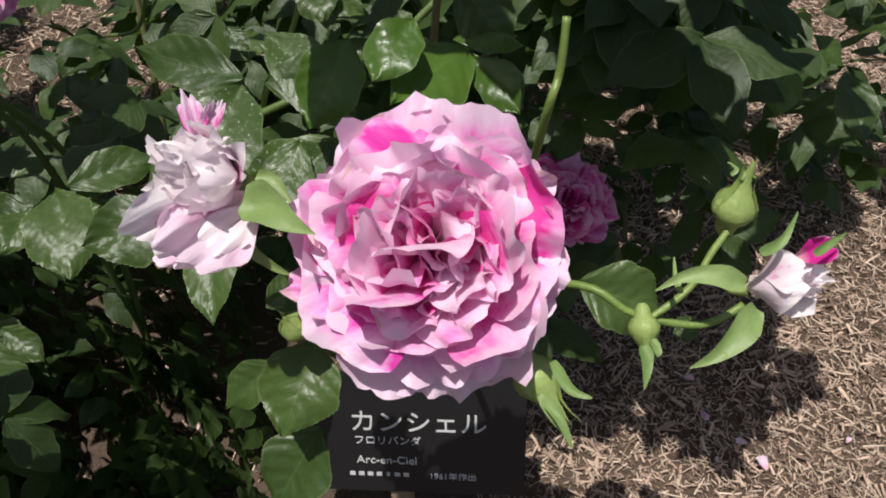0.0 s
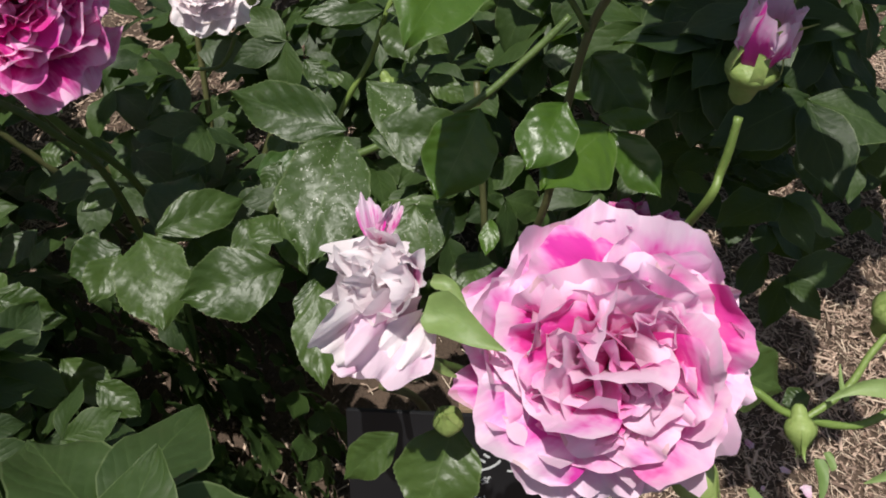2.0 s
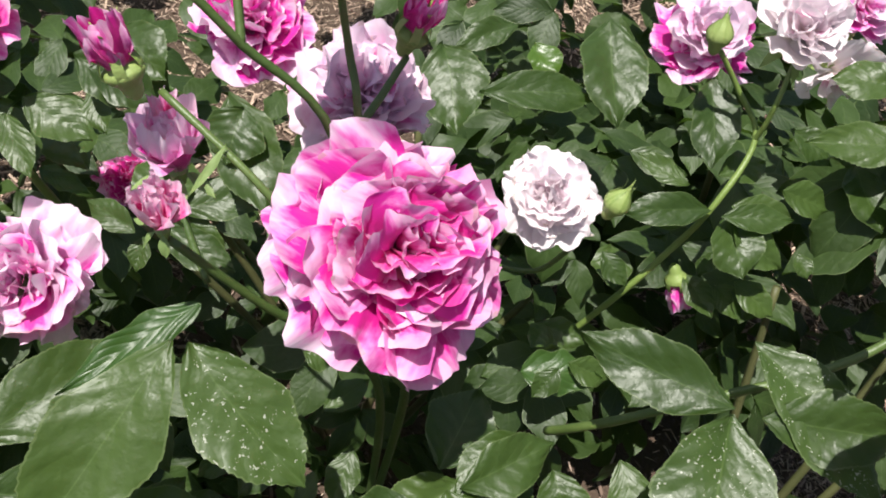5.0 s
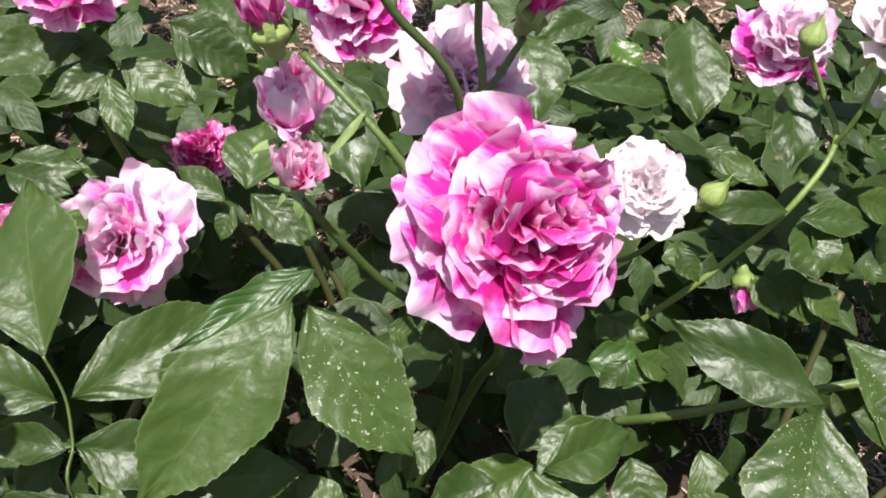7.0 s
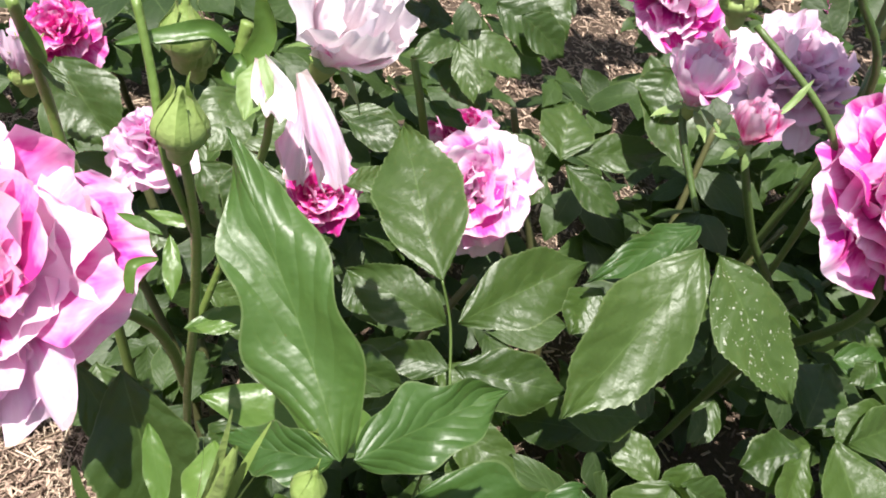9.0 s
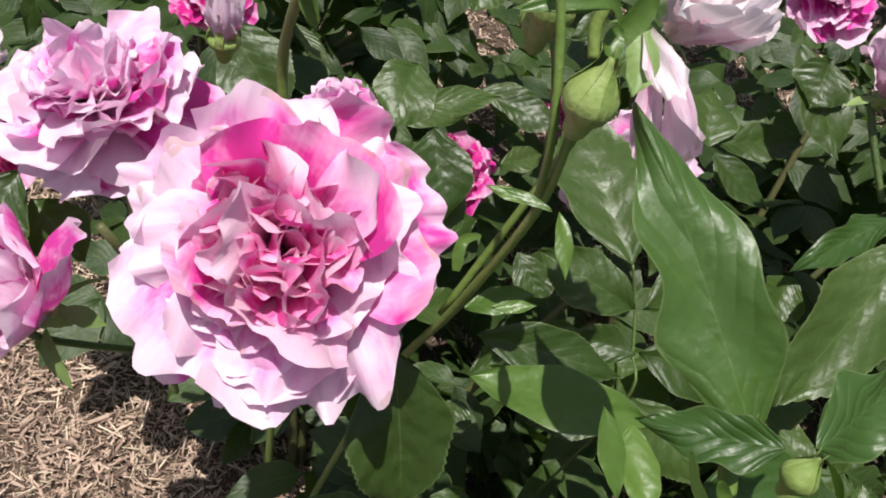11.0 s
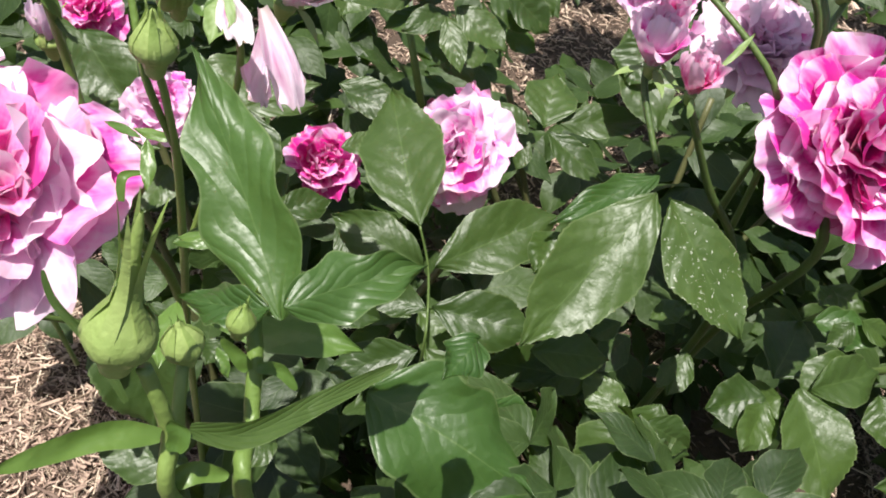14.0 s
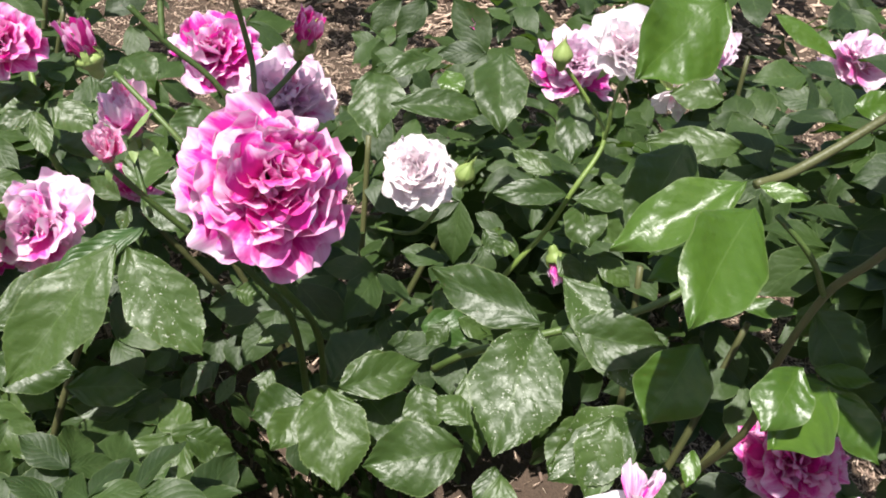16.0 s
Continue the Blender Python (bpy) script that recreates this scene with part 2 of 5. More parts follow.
def put(name, me, material, parent=None, label="", m=None):
    if material is not None and not me.materials:
        me.materials.append(material)
    ob = new(name, me)
    if parent is not None:
        ob.parent = parent
    if m is not None:
        ob.matrix_basis = m
    if label:
        ob["label"] = label
    return ob


def grid_faces(nu, nv):
    return [(j * nu + i, j * nu + i + 1, (j + 1) * nu + i + 1, (j + 1) * nu + i) for j in range(nv - 1) for i in range(nu - 1)]


def aim(direction, roll=0.0):
    """Rotation that turns local z towards the direction."""
    return Vector(direction).to_track_quat("Z", "Y").to_matrix().to_4x4() @ Matrix.Rotation(roll, 4, "Z")


def tube(points, radii, sides=8):
    """A tapered tube through a few points, smoothed."""
    pts = [Vector(p) for p in points]
    fine, rad = [], []
    n = len(pts)
    for i in range(n - 1):
        p0, p1, p2, p3 = pts[max(i - 1, 0)], pts[i], pts[i + 1], pts[min(i + 2, n - 1)]
        for s in range(6):
            t = s / 6
            fine.append(0.5 * (2 * p1 + (p2 - p0) * t + (2 * p0 - 5 * p1 + 4 * p2 - p3) * t * t + (3 * p1 - p0 - 3 * p2 + p3) * t ** 3))
            rad.append(radii[i] + (radii[i + 1] - radii[i]) * t)
    fine.append(pts[-1])
    rad.append(radii[-1])
    verts, faces = [], []
    for i, p in enumerate(fine):
        d = (fine[min(i + 1, len(fine) - 1)] - fine[max(i - 1, 0)]).normalized()
        a = d.cross(Vector((0.3, 1, 0.2))).normalized()
        b = d.cross(a)
        for k in range(sides):
            w = 2 * math.pi * k / sides
            verts.append(p + (a * math.cos(w) + b * math.sin(w)) * rad[i] * (1 + 0.06 * math.sin(7.3 * i + 2 * k)))
    for i in range(len(fine) - 1):
        for k in range(sides):
            faces.append((i * sides + k, i * sides + (k + 1) % sides, (i + 1) * sides + (k + 1) % sides, (i + 1) * sides + k))
    faces.append(tuple(range(sides))[::-1])
    faces.append(tuple((len(fine) - 1) * sides + k for k in range(sides)))
    return verts, faces


def stem(parent, points, r0=0.0024, r1=0.0017, material=None, name="cane"):
    n = len(points)
    v, f = tube(points, [r0 + (r1 - r0) * i / (n - 1) for i in range(n)])
    return put(name, mesh_from(name, v, f), material or STEM, parent)


# ---- leaves ----
def leaflet_grid(length, width, rows, cols, rng, fold=0.25, droop=0.15, wave=0.05, teeth=True, shape=0.97, quilt=0.0, lobes=0.0):
    """A serrated leaflet along +y, face up +z, its base at the origin; quilt: how far it bulges between its side veins."""
    verts, uvs = [], []
    ph = rng.uniform(0, 6.28)
    twist = rng.uniform(-0.35, 0.35)
    bend = rng.uniform(-0.1, 0.1)
    seat = Vector((rng.uniform(0, 50), rng.uniform(0, 50), 0))
    for j in range(rows):
        v = j / (rows - 1)
        w = math.sin(math.pi * min(1, v ** shape)) ** 0.82 * (1.05 - 0.1 * v) * (1 - 0.4 * max(0.0, v - 0.8) / 0.2)
        w = max(w, 0.015)
        if teeth and 0 < j < rows - 1:
            w *= 1.0 + (0.018 if j % 2 else -0.018) * rng.uniform(0.1, 1.3)
        w *= 1 + 0.05 * math.sin(v * 17 + ph)
        for i in range(cols):
            u = i / (cols - 1) * 2 - 1
            a = abs(u)
            lobe = 1 + lobes * math.sin(v * 17 + ph + (2.1 if u > 0 else 0)) * math.sin(math.pi * v)
            x = u * w * lobe * width / 2 + bend * length * v * v
            y = v * length + (0.01 * length if teeth and a == 1 and j % 2 else 0) + 0.03 * length * a * w * (1 - v)
            z = fold * a * w * width / 2 * (1 - 0.5 * v) - droop * length * v * v - 0.35 * fold * width * a * a * w / 2
            z += wave * width * a ** 1.5 * math.sin(v * 9 + ph + (1.7 if u > 0 else 0)) + wave * 0.5 * width * math.sin(v * 6 + u * 3 + ph)
            z += u * w * width / 2 * twist * v
            if quilt:
                z += quilt * width * (math.cos(6.283 * (v * 6.2 - a * 1.5) + (1.2 if u > 0 else 0)) * 0.85 * a * (1.12 - a) * 4 + 0.7 * noise.noise(seat + Vector((u * 2.2, v * 4.4, 0))) + 0.7 * noise.noise(seat + Vector((u * 6, v * 11, 7))))
            verts.append((x, y, z))
            uvs.append((u / 2 + 0.5, v))
    return verts, uvs


def place_between(base, tip, up):
    """Pose with y from base to tip and z as near to up as can be."""
    base, tip = Vector(base), Vector(tip)
    y = (tip - base).normalized()
    x = y.cross(Vector(up)).normalized()
    z = x.cross(y)
    m = Matrix((x, y, z)).transposed().to_4x4()
    m.translation = base
    return m, (tip - base).length


def leaflet(parent, base, tip, up=(0, -0.5, 0.9), ratio=0.56, material=None, seed=0, label="", name="leaf", fold=0.3, droop=0.1, wave=0.055, quilt=0.013):
    rng = random.Random(seed)
    m, length = place_between(base, tip, up)
    rows, cols = 44, 13
    fresh = material is LEAF_FRESH
    soft = material in (LEAF_YOUNG, LEAF_FRESH, LEAF_SHOOT, SEPAL_GREEN)
    v, uv = leaflet_grid(length, length * ratio, rows, cols, rng, fold=fold * (0.4 if soft else 1), droop=droop, wave=wave * (2.0 if fresh else 1.2 if soft else 1), quilt=quilt * (0.4 if fresh else 0.7 if soft else 0.9), teeth=not soft, shape=0.74 if fresh else 0.97, lobes=min(0.17, 0.05 / ratio) if fresh else 0.0)
    # keep the tip where it is asked for
    end = Vector(v[(rows - 1) * cols + cols // 2])
    fix = Vector((0, 1, 0)).rotation_difference(end.normalized()).inverted().to_matrix().to_4x4() @ Matrix.Scale(length / end.length, 4)
    return put(name, mesh_from(name, v, grid_faces(cols, rows), uv), material or LEAF, parent, label, m @ fix)


def strap(parent, points, width, material, seed=0, name="bract", taper=0.0):
    """A narrow curling bract along a few points, gutter-shaped and pointed."""
    rng = random.Random(seed)
    pts = [Vector(p) for p in points]
    n, rows = len(pts), 28
    verts, uvs = [], []
    for j in range(rows):
        v = j / (rows - 1)
        i = min(n - 2, int(v * (n - 1)))
        t = v * (n - 1) - i
        p0, p1, p2, p3 = pts[max(i - 1, 0)], pts[i], pts[i + 1], pts[min(i + 2, n - 1)]
        p = 0.5 * (2 * p1 + (p2 - p0) * t + (2 * p0 - 5 * p1 + 4 * p2 - p3) * t * t + (3 * p1 - p0 - 3 * p2 + p3) * t ** 3)
        d = (p2 - p0) * (1 - t) + (p3 - p1) * t
        side = d.cross(Vector((0.1, -0.6, 0.75))).normalized()
        up = side.cross(d).normalized()
        w = width / 2 * min(1.0, 0.45 + v * 2.5) * (1 - v ** 3) ** 0.7 * (1 - v) ** taper + 0.0002
        for k in range(7):
            u = k / 3 - 1
            lip = 0.35 * w * u * u + 0.12 * w * math.sin(9 * v + 2 * u + seed) + 0.1 * w * rng.uniform(-0.3, 0.3) * abs(u)
            verts.append(p + side * u * w + up * lip)
            uvs.append((u / 2 + 0.5, v))
    return put(name, mesh_from(name, verts, grid_faces(7, rows), uvs), material, parent)


class Mass:
    """Many small leaflets, chips or blades joined in one mesh."""

    def __init__(self):
        self.v, self.f, self.uv, self.n = [], [], [], 0

    def add(self, verts, faces, uvs, m):
        a = np.asarray(verts) @ np.array(m.to_3x3()).T + np.array(m.translation)
        self.v.append(a)
        self.f.append(np.asarray(faces) + self.n)
        self.uv.append(np.asarray(uvs))
        self.n += len(a)

    def build(self, name, material, parent=None, smooth=True):
        v = np.concatenate(self.v)
        f = np.concatenate(self.f)
        me = bpy.data.meshes.new(name)
        me.vertices.add(len(v))
        me.vertices.foreach_set("co", v.astype(np.float32).ravel())
        k = f.shape[1]
        me.loops.add(f.size)
        me.loops.foreach_set("vertex_index", f.astype(np.int32).ravel())
        me.polygons.add(len(f))
        me.polygons.foreach_set("loop_start", np.arange(0, f.size, k, dtype=np.int32))
        me.polygons.foreach_set("use_smooth", np.full(len(f), smooth))
        uv = np.concatenate(self.uv)
        layer = me.uv_layers.new(name="UVMap")
        layer.data.foreach_set("uv", uv[f.ravel()].astype(np.float32).ravel())
        me.update(calc_edges=True)
        me.validate()
        ob = put(name, me, material, parent)
        ob["kind"] = "stuff"
        return ob


LEAF_TEMPLATES = []
for k in range(8):
    rg = random.Random(100 + k)
    LEAF_TEMPLATES.append(leaflet_grid(1.0, rg.uniform(0.5, 0.62), 13, 5, rg, fold=rg.uniform(0.1, 0.4), droop=rg.uniform(0.05, 0.35), wave=0.06))
LEAF_FACES = grid_faces(5, 13)


def foliage(parent, blobs, count, seed, size=(0.028, 0.046), face=None):
    """Compound leaves of three to seven leaflets scattered through ellipsoids (centre, radii); face: the side that
    hanging leaves turn to, set off the sun to darken them.
    """
    rng = random.Random(seed)
    mass = Mass()
    for c in range(count):
        (cx, cy, cz), (rx, ry, rz) = rng.choice(blobs)
        while True:
            q = Vector((rng.uniform(-1, 1), rng.uniform(-1, 1), rng.uniform(-1, 1)))
            if q.length < 1:
                break
        p = Vector((cx + q.x * rx, cy + q.y * ry, max(0.03, cz + q.z * rz)))
        if face is None and -0.36 < p.x < 0.07 and p.y < 0.4 and p.z < 0.25 and rng.random() < 0.8:
            continue  # bare soil and canes under the front bushes
        out = Vector((q.x, q.y, 0))
        ang = math.atan2(out.y, out.x) + rng.gauss(0, 0.9)
        axis = Vector((math.cos(ang), math.sin(ang), rng.uniform(-0.7, 0.35))).normalized()
        up = Vector((rng.gauss(0, 0.35), rng.gauss(-0.1, 0.35), 1)).normalized()
        if face is not None:
            up = (Vector(face).normalized() + Vector((rng.gauss(0, 0.2), rng.gauss(0, 0.2), rng.gauss(0, 0.15)))).normalized()
            axis = (axis - up * axis.dot(up)).normalized()
        side = axis.cross(up).normalized()
        s = rng.uniform(*size)
        span = s * rng.uniform(1.0, 1.5)
        tips = [(p + axis * span, axis)]
        for k in range(rng.choice((1, 2, 2))):
            for sgn in (-1, 1):
                tips.append((p + axis * span * (0.98 - 0.45 * k), (axis * rng.uniform(0.25, 0.6) + side * sgn).normalized()))
        for b, d in tips:
            m, _ = place_between(b, b + d, up + Vector((rng.gauss(0, 0.25), rng.gauss(0, 0.25), 0)))
            ls = s * rng.uniform(0.75, 1.1)
            v, uv = rng.choice(LEAF_TEMPLATES)
            mass.add(v, LEAF_FACES, uv, m @ Matrix.Scale(ls, 4))
    return mass.build("foliage", LEAF_MASS_SHADED, parent)


# ---- blooms ----
PETAL_NU, PETAL_NV = 31, 13


def petal_mesh(length, width, lift, curl, cup, ruffle, rng, rim_curl=0.5, nu=PETAL_NU, nv=PETAL_NV):
    """A petal that starts at the origin, leaves along +y at the angle lift and curls outward; a smooth blade with a frilled, turned rim."""
    verts, uvs = [], []
    sx = rng.uniform(0, 90)
    notch = rng.uniform(0.0, 0.12)
    skew = rng.uniform(-0.16, 0.16)
    crease = rng.uniform(-0.5, 0.5)
    y = z = 0.0
    e = lift
    step = length / (nv - 1)
    for j in range(nv):
        v = j / (nv - 1)
        w = width * (0.26 + 0.74 * math.sin(min(1.0, v * 1.2) * math.pi / 2))
        for i in range(nu):
            u = i / (nu - 1) * 2 - 1
            a = abs(u)
            rim = -(0.2 * u * u + 0.2 * a ** 5) * length * v ** 2 - notch * length * math.exp(-((u - skew) * 4) ** 2) * v ** 6
            rim += length * v ** 5 * (0.15 * noise.noise((sx + u * 2.0, 3.1, 0)) + 0.055 * noise.noise((sx + u * 4.6, 8.7, 0)) - 0.03 * abs(noise.noise((sx + u * 6.5, 2.2, 0)))) + skew * u * length * v * v
            broad = noise.noise((sx + u * 1.5, v * 1.3, 5)) * 1.3 * v
            frill = (noise.noise((sx + u * 3.4, v * 0.9, 11)) * 1.2 + noise.noise((sx + u * 6.5, v * 1.2, 21)) * 0.55) * v ** 4
            dent = math.exp(-((u - crease) * 3.2) ** 2) * math.sin(min(1.0, v * 1.1) * math.pi)
            o = cup * width * u * u * (1 - 0.45 * v) + ruffle * length * (broad + frill) * 1.6 - 0.045 * length * dent
            cc, ss = math.cos(e), math.sin(e)
            verts.append((u * w / 2 * (1 - 0.1 * abs(cup)), y + cc * rim - ss * o, z + ss * rim + cc * o))
            uvs.append((u / 2 + 0.5, v))
        y += math.cos(e) * step
        z += math.sin(e) * step
        e -= curl / (nv - 1) * (0.3 + 1.4 * v) + rim_curl / (nv - 1) * 5.0 * max(0.0, v - 0.72) / 0.28
    return verts, uvs


PETAL_FACES = grid_faces(PETAL_NU, PETAL_NV)


def loose_petal(parent, base, tip, up, ratio, material, seed, name="petal"):
    m, length = place_between(base, tip, up)
    pv, puv = petal_mesh(length, length * ratio, 0.3, 0.6, 0.22, 0.13, random.Random(seed))
    return put(name, mesh_from("petal", pv, PETAL_FACES, puv), material, parent, "", m)


def bloom(parent, centre, facing, radius, material, seed, inner=None, petals=46, openness=1.0, depth=0.55, ruffle=0.1, spin=0.0, name="bloom", label="", sepals=True, tint=None, shag=0.35):
    """A double rose: a green calyx with whorls of petals under it as sub-parts."""
    rng = random.Random(seed)
    m = Matrix.Translation(Vector(centre)) @ aim(facing, spin)
    base_z = -depth * radius
    # calyx: hip and five sepals in one mesh
    v, f = tube([(0, 0, base_z - 0.36 * radius), (0, 0, base_z - 0.2 * radius), (0, 0, base_z + 0.02 * radius)], [0.05 * radius, 0.13 * radius, 0.17 * radius], 10)
    if sepals:
        for k in range(5):
            a = k * 1.2566 + 0.4
            sv, _ = leaflet_grid(radius * 0.75, radius * 0.28, 6, 3, rng, fold=0.3, droop=0.5, wave=0.02, teeth=False)
            mm = Matrix.Translation((0, 0, base_z)) @ Matrix.Rotation(a, 4, "Z") @ Matrix.Rotation(-0.2, 4, "X")
            off = len(v)
            v += [mm @ Vector(q) for q in sv]
            f += [tuple(i + off for i in q) for q in grid_faces(3, 6)]
    head = put(name, mesh_from("calyx", v, f), CALYX, parent, label, m)
    shapes = {}
    for k in range(petals):
        s = k / (petals - 1)
        ring = min(8, int(s ** 1.1 * 9))
        az = k * 2.39996 + rng.gauss(0, 0.24)
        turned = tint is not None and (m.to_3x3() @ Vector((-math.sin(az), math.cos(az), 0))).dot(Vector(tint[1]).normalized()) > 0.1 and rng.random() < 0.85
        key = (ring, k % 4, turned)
        if key not in shapes:
            r = ring / 8
            length = radius * (1.08 - 0.44 * r) * rng.uniform(0.9, 1.08)
            width = radius * (1.4 - 0.3 * r) * (1 + 0.35 * (1 - openness)) * rng.uniform(0.8, 1.18)
            lift = (0.12 + 1.12 * r ** 1.05) * openness + (1 - openness) * 1.45
            curl = (0.55 - 0.5 * r) * openness - (1 - openness) * 0.75
            pv, puv = petal_mesh(length, width, lift, curl, 0.05 + 0.26 * r + 0.16 * (1 - openness), ruffle * (1.0 + 0.35 * r) * (0.4 + 0.6 * openness), rng, rim_curl=rng.uniform(0.1, 0.95) * (1 - 0.35 * r))
            shapes[key] = mesh_from("petal", pv, PETAL_FACES, puv)
        r = s
        pm = Matrix.Translation((0, 0, base_z + radius * 0.36 * r)) @ Matrix.Rotation(az, 4, "Z") @ Matrix.Translation((0, radius * 0.07 * (1 - r), 0)) @ Matrix.Rotation(rng.gauss(0, 0.1 + 0.2 * r), 4, "X") @ Matrix.Rotation(rng.gauss(0, 0.16 + 0.26 * r), 4, "Y") @ Matrix.Rotation(rng.gauss(0, 0.3 * r), 4, "Z") @ Matrix.Rotation(rng.gauss(0, 0.32 * shag), 4, "X") @ Matrix.Scale(rng.uniform(1.0 - 0.5 * shag, 1.07 + 0.16 * shag), 4)
        ob = put("petal", shapes[key], None, head, "", pm)
        if not ob.data.materials:
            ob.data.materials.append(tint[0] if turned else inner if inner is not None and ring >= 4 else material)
    return head


def half_open(parent, centre, facing, radius, material, seed, petals=13, spread=0.45, tip=None, name="bloom", label="", sepals=5):
    """A half-open rose: broad cupped petals wrapped round a frilled heart; its calyx lies behind with sepals turned back."""
    rng = random.Random(seed)
    m = Matrix.Translation(Vector(centre)) @ aim(facing, rng.uniform(0, 6))
    v, f = tube([(0, 0, -1.5 * radius), (0, 0, -1.2 * radius), (0, 0, -0.92 * radius)], [0.1 * radius, 0.24 * radius, 0.32 * radius], 12)
    head = put(name, mesh_from("calyx", v, f), CALYX, parent, label, m)
    for k in range(sepals):
        sv, suv = leaflet_grid(radius * rng.uniform(0.9, 1.3), radius * 0.42, 12, 5, rng, fold=0.5, droop=rng.uniform(0.1, 0.5), wave=0.04, teeth=False)
        mm = Matrix.Translation((0, 0, -radius * 0.95)) @ Matrix.Rotation(k * 1.2566 + rng.gauss(0, 0.2), 4, "Z") @ Matrix.Translation((0, radius * 0.28, 0)) @ Matrix.Rotation(rng.uniform(-0.9, 0.2), 4, "X")
        put("sepal", mesh_from("sepal", sv, grid_faces(5, 12), suv), SEPAL_GREEN, head, "", mm)
    for k in range(petals):
        s = k / (petals - 1)
        length = radius * (2.15 + 0.2 * s) * rng.uniform(0.92, 1.08)
        width = radius * (2.1 - 0.8 * s) * rng.uniform(0.9, 1.1)
        out = spread * (1 - s) ** 1.3 * rng.uniform(0.7, 1.3)
        pv, puv = petal_mesh(length, width, 0.98 + 0.4 * s - 0.8 * out, -0.8 + 0.95 * out, 0.27, 0.07 + 0.06 * s, rng, rim_curl=rng.uniform(0.2, 0.8) * (0.2 + 1.4 * out) + spread * (s > 0.6))
        pm = Matrix.Translation((0, 0, -radius * (0.95 - 0.1 * s))) @ Matrix.Rotation(k * 2.39996 + rng.gauss(0, 0.25), 4, "Z") @ Matrix.Translation((0, radius * 0.16 * (1 - s), 0)) @ Matrix.Rotation(rng.gauss(0, 0.08), 4, "Y")
        put("petal", mesh_from("petal", pv, PETAL_FACES, puv), tip if tip is not None and s > 0.6 else material, head, "", pm)
    return head


def bud(parent, centre, direction, size, seed, tip_material=None, name="bud", label="", swell=1.0, neck=0.4, tip=1.55):
    """A closed bud: plump green body wrapped by five pointed sepals, petals at the tip if it shows colour."""
    rng = random.Random(seed)
    m = Matrix.Translation(Vector(centre)) @ aim(direction, rng.uniform(0, 6))
    short = 0.45 if tip_material is not None else 1.0
    prof = [(-0.62, 0.10), (-0.5, 0.2), (-0.36, 0.23), (-0.25, 0.25), (-0.12, 0.38), (0.06, 0.46), (0.24, 0.43), (0.42, 0.31), (0.58, 0.19), (0.78, 0.11), (1.0, 0.075), (1.2, 0.06), (1.32, 0.02)]
    prof = [(z if z < 0.58 else 0.58 + (z - 0.58) * neck, r) for z, r in prof]
    verts, faces = [], []
    sides = 15
    for z, r in prof:
        for k in range(sides):
            a = 2 * math.pi * k / sides
            g = 1 + 0.05 * math.cos(5 * a) * (z > -0.1)
            verts.append((math.cos(a) * r * size * swell * g, math.sin(a) * r * size * swell * g, z * size * (short if z > 0 else 1)))
    for j in range(len(prof) - 1):
        for k in range(sides):
            faces.append((j * sides + k, j * sides + (k + 1) % sides, (j + 1) * sides + (k + 1) % sides, (j + 1) * sides + k))
    body = put(name, mesh_from("bud_body", verts, faces), CALYX, parent, label, m)
    for k in range(5):
        a = k * 1.2566
        sv, suv = [], []
        open_out = rng.uniform(0.0, 0.35) if tip_material is None else rng.uniform(0.3, 0.9)
        for j in range(9):
            v = j / 8
            z = -0.2 + (prof[-1][0] + 0.35 if tip_material is None else 1.3) * v
            r0 = np.interp(z, [p[0] for p in prof], [p[1] for p in prof]) * swell
            r = r0 + 0.012 + open_out * v ** 3 * 0.8
            w = 0.62 * (1 - v) ** 0.8 * (0.55 + 0.9 * v * (1 - v) * 2) + 0.015
            for i in range(3):
                u = i - 1
                b = a + u * w * 0.75 / max(0.25, r0 + 0.12) * 0.42
                sv.append((math.cos(b) * r * size, math.sin(b) * r * size, z * size))
                suv.append((i / 2, v))
        put("sepal", mesh_from("sepal", sv, grid_faces(3, 9), suv), CALYX, body)
    if tip_material is not None:
        for k in range(6):
            pv, puv = petal_mesh(size * (tip - 0.06 * k), size * 0.95, 1.25, -0.5, 0.3, 0.05, rng)
            put("petal", mesh_from("petal", pv, PETAL_FACES, puv), tip_material, body, "", Matrix.Translation((0, 0, -0.1 * size)) @ Matrix.Rotation(k * 2.4, 4, "Z") @ Matrix.Translation((0, size * 0.16, 0)))
    return body


def bush(label):
    ob = new("rose_bush")
    return tagged(ob, label, "rose bush", group="rose bushes of the bed")


# ---- ground ----
def ground_height(x, y):
    return 0.012 * noise.noise(Vector((x * 4, y * 4, 0))) + 0.005 * noise.noise(Vector((x * 18, y * 18, 3)))


gv, gf = [], []
gx = [-60, -20, -8, -3] + [-1.6 + 0.02 * i for i in range(136)] + [2.5, 8, 20, 60]
gy = [-60, -20, -8, -3, -1] + [-0.4 + 0.02 * i for i in range(126)] + [3.5, 8, 20, 60]
for yy in gy:
    for xx in gx:
        gv.append((xx, yy, ground_height(xx, yy) if abs(xx) < 1.7 and abs(yy) < 2.2 else 0.0))
ground = put("ground", mesh_from("ground", gv, grid_faces(len(gx), len(gy))), SOIL)
tagged(ground, "brown garden soil under wood chip mulch", "ground", kind="structure")


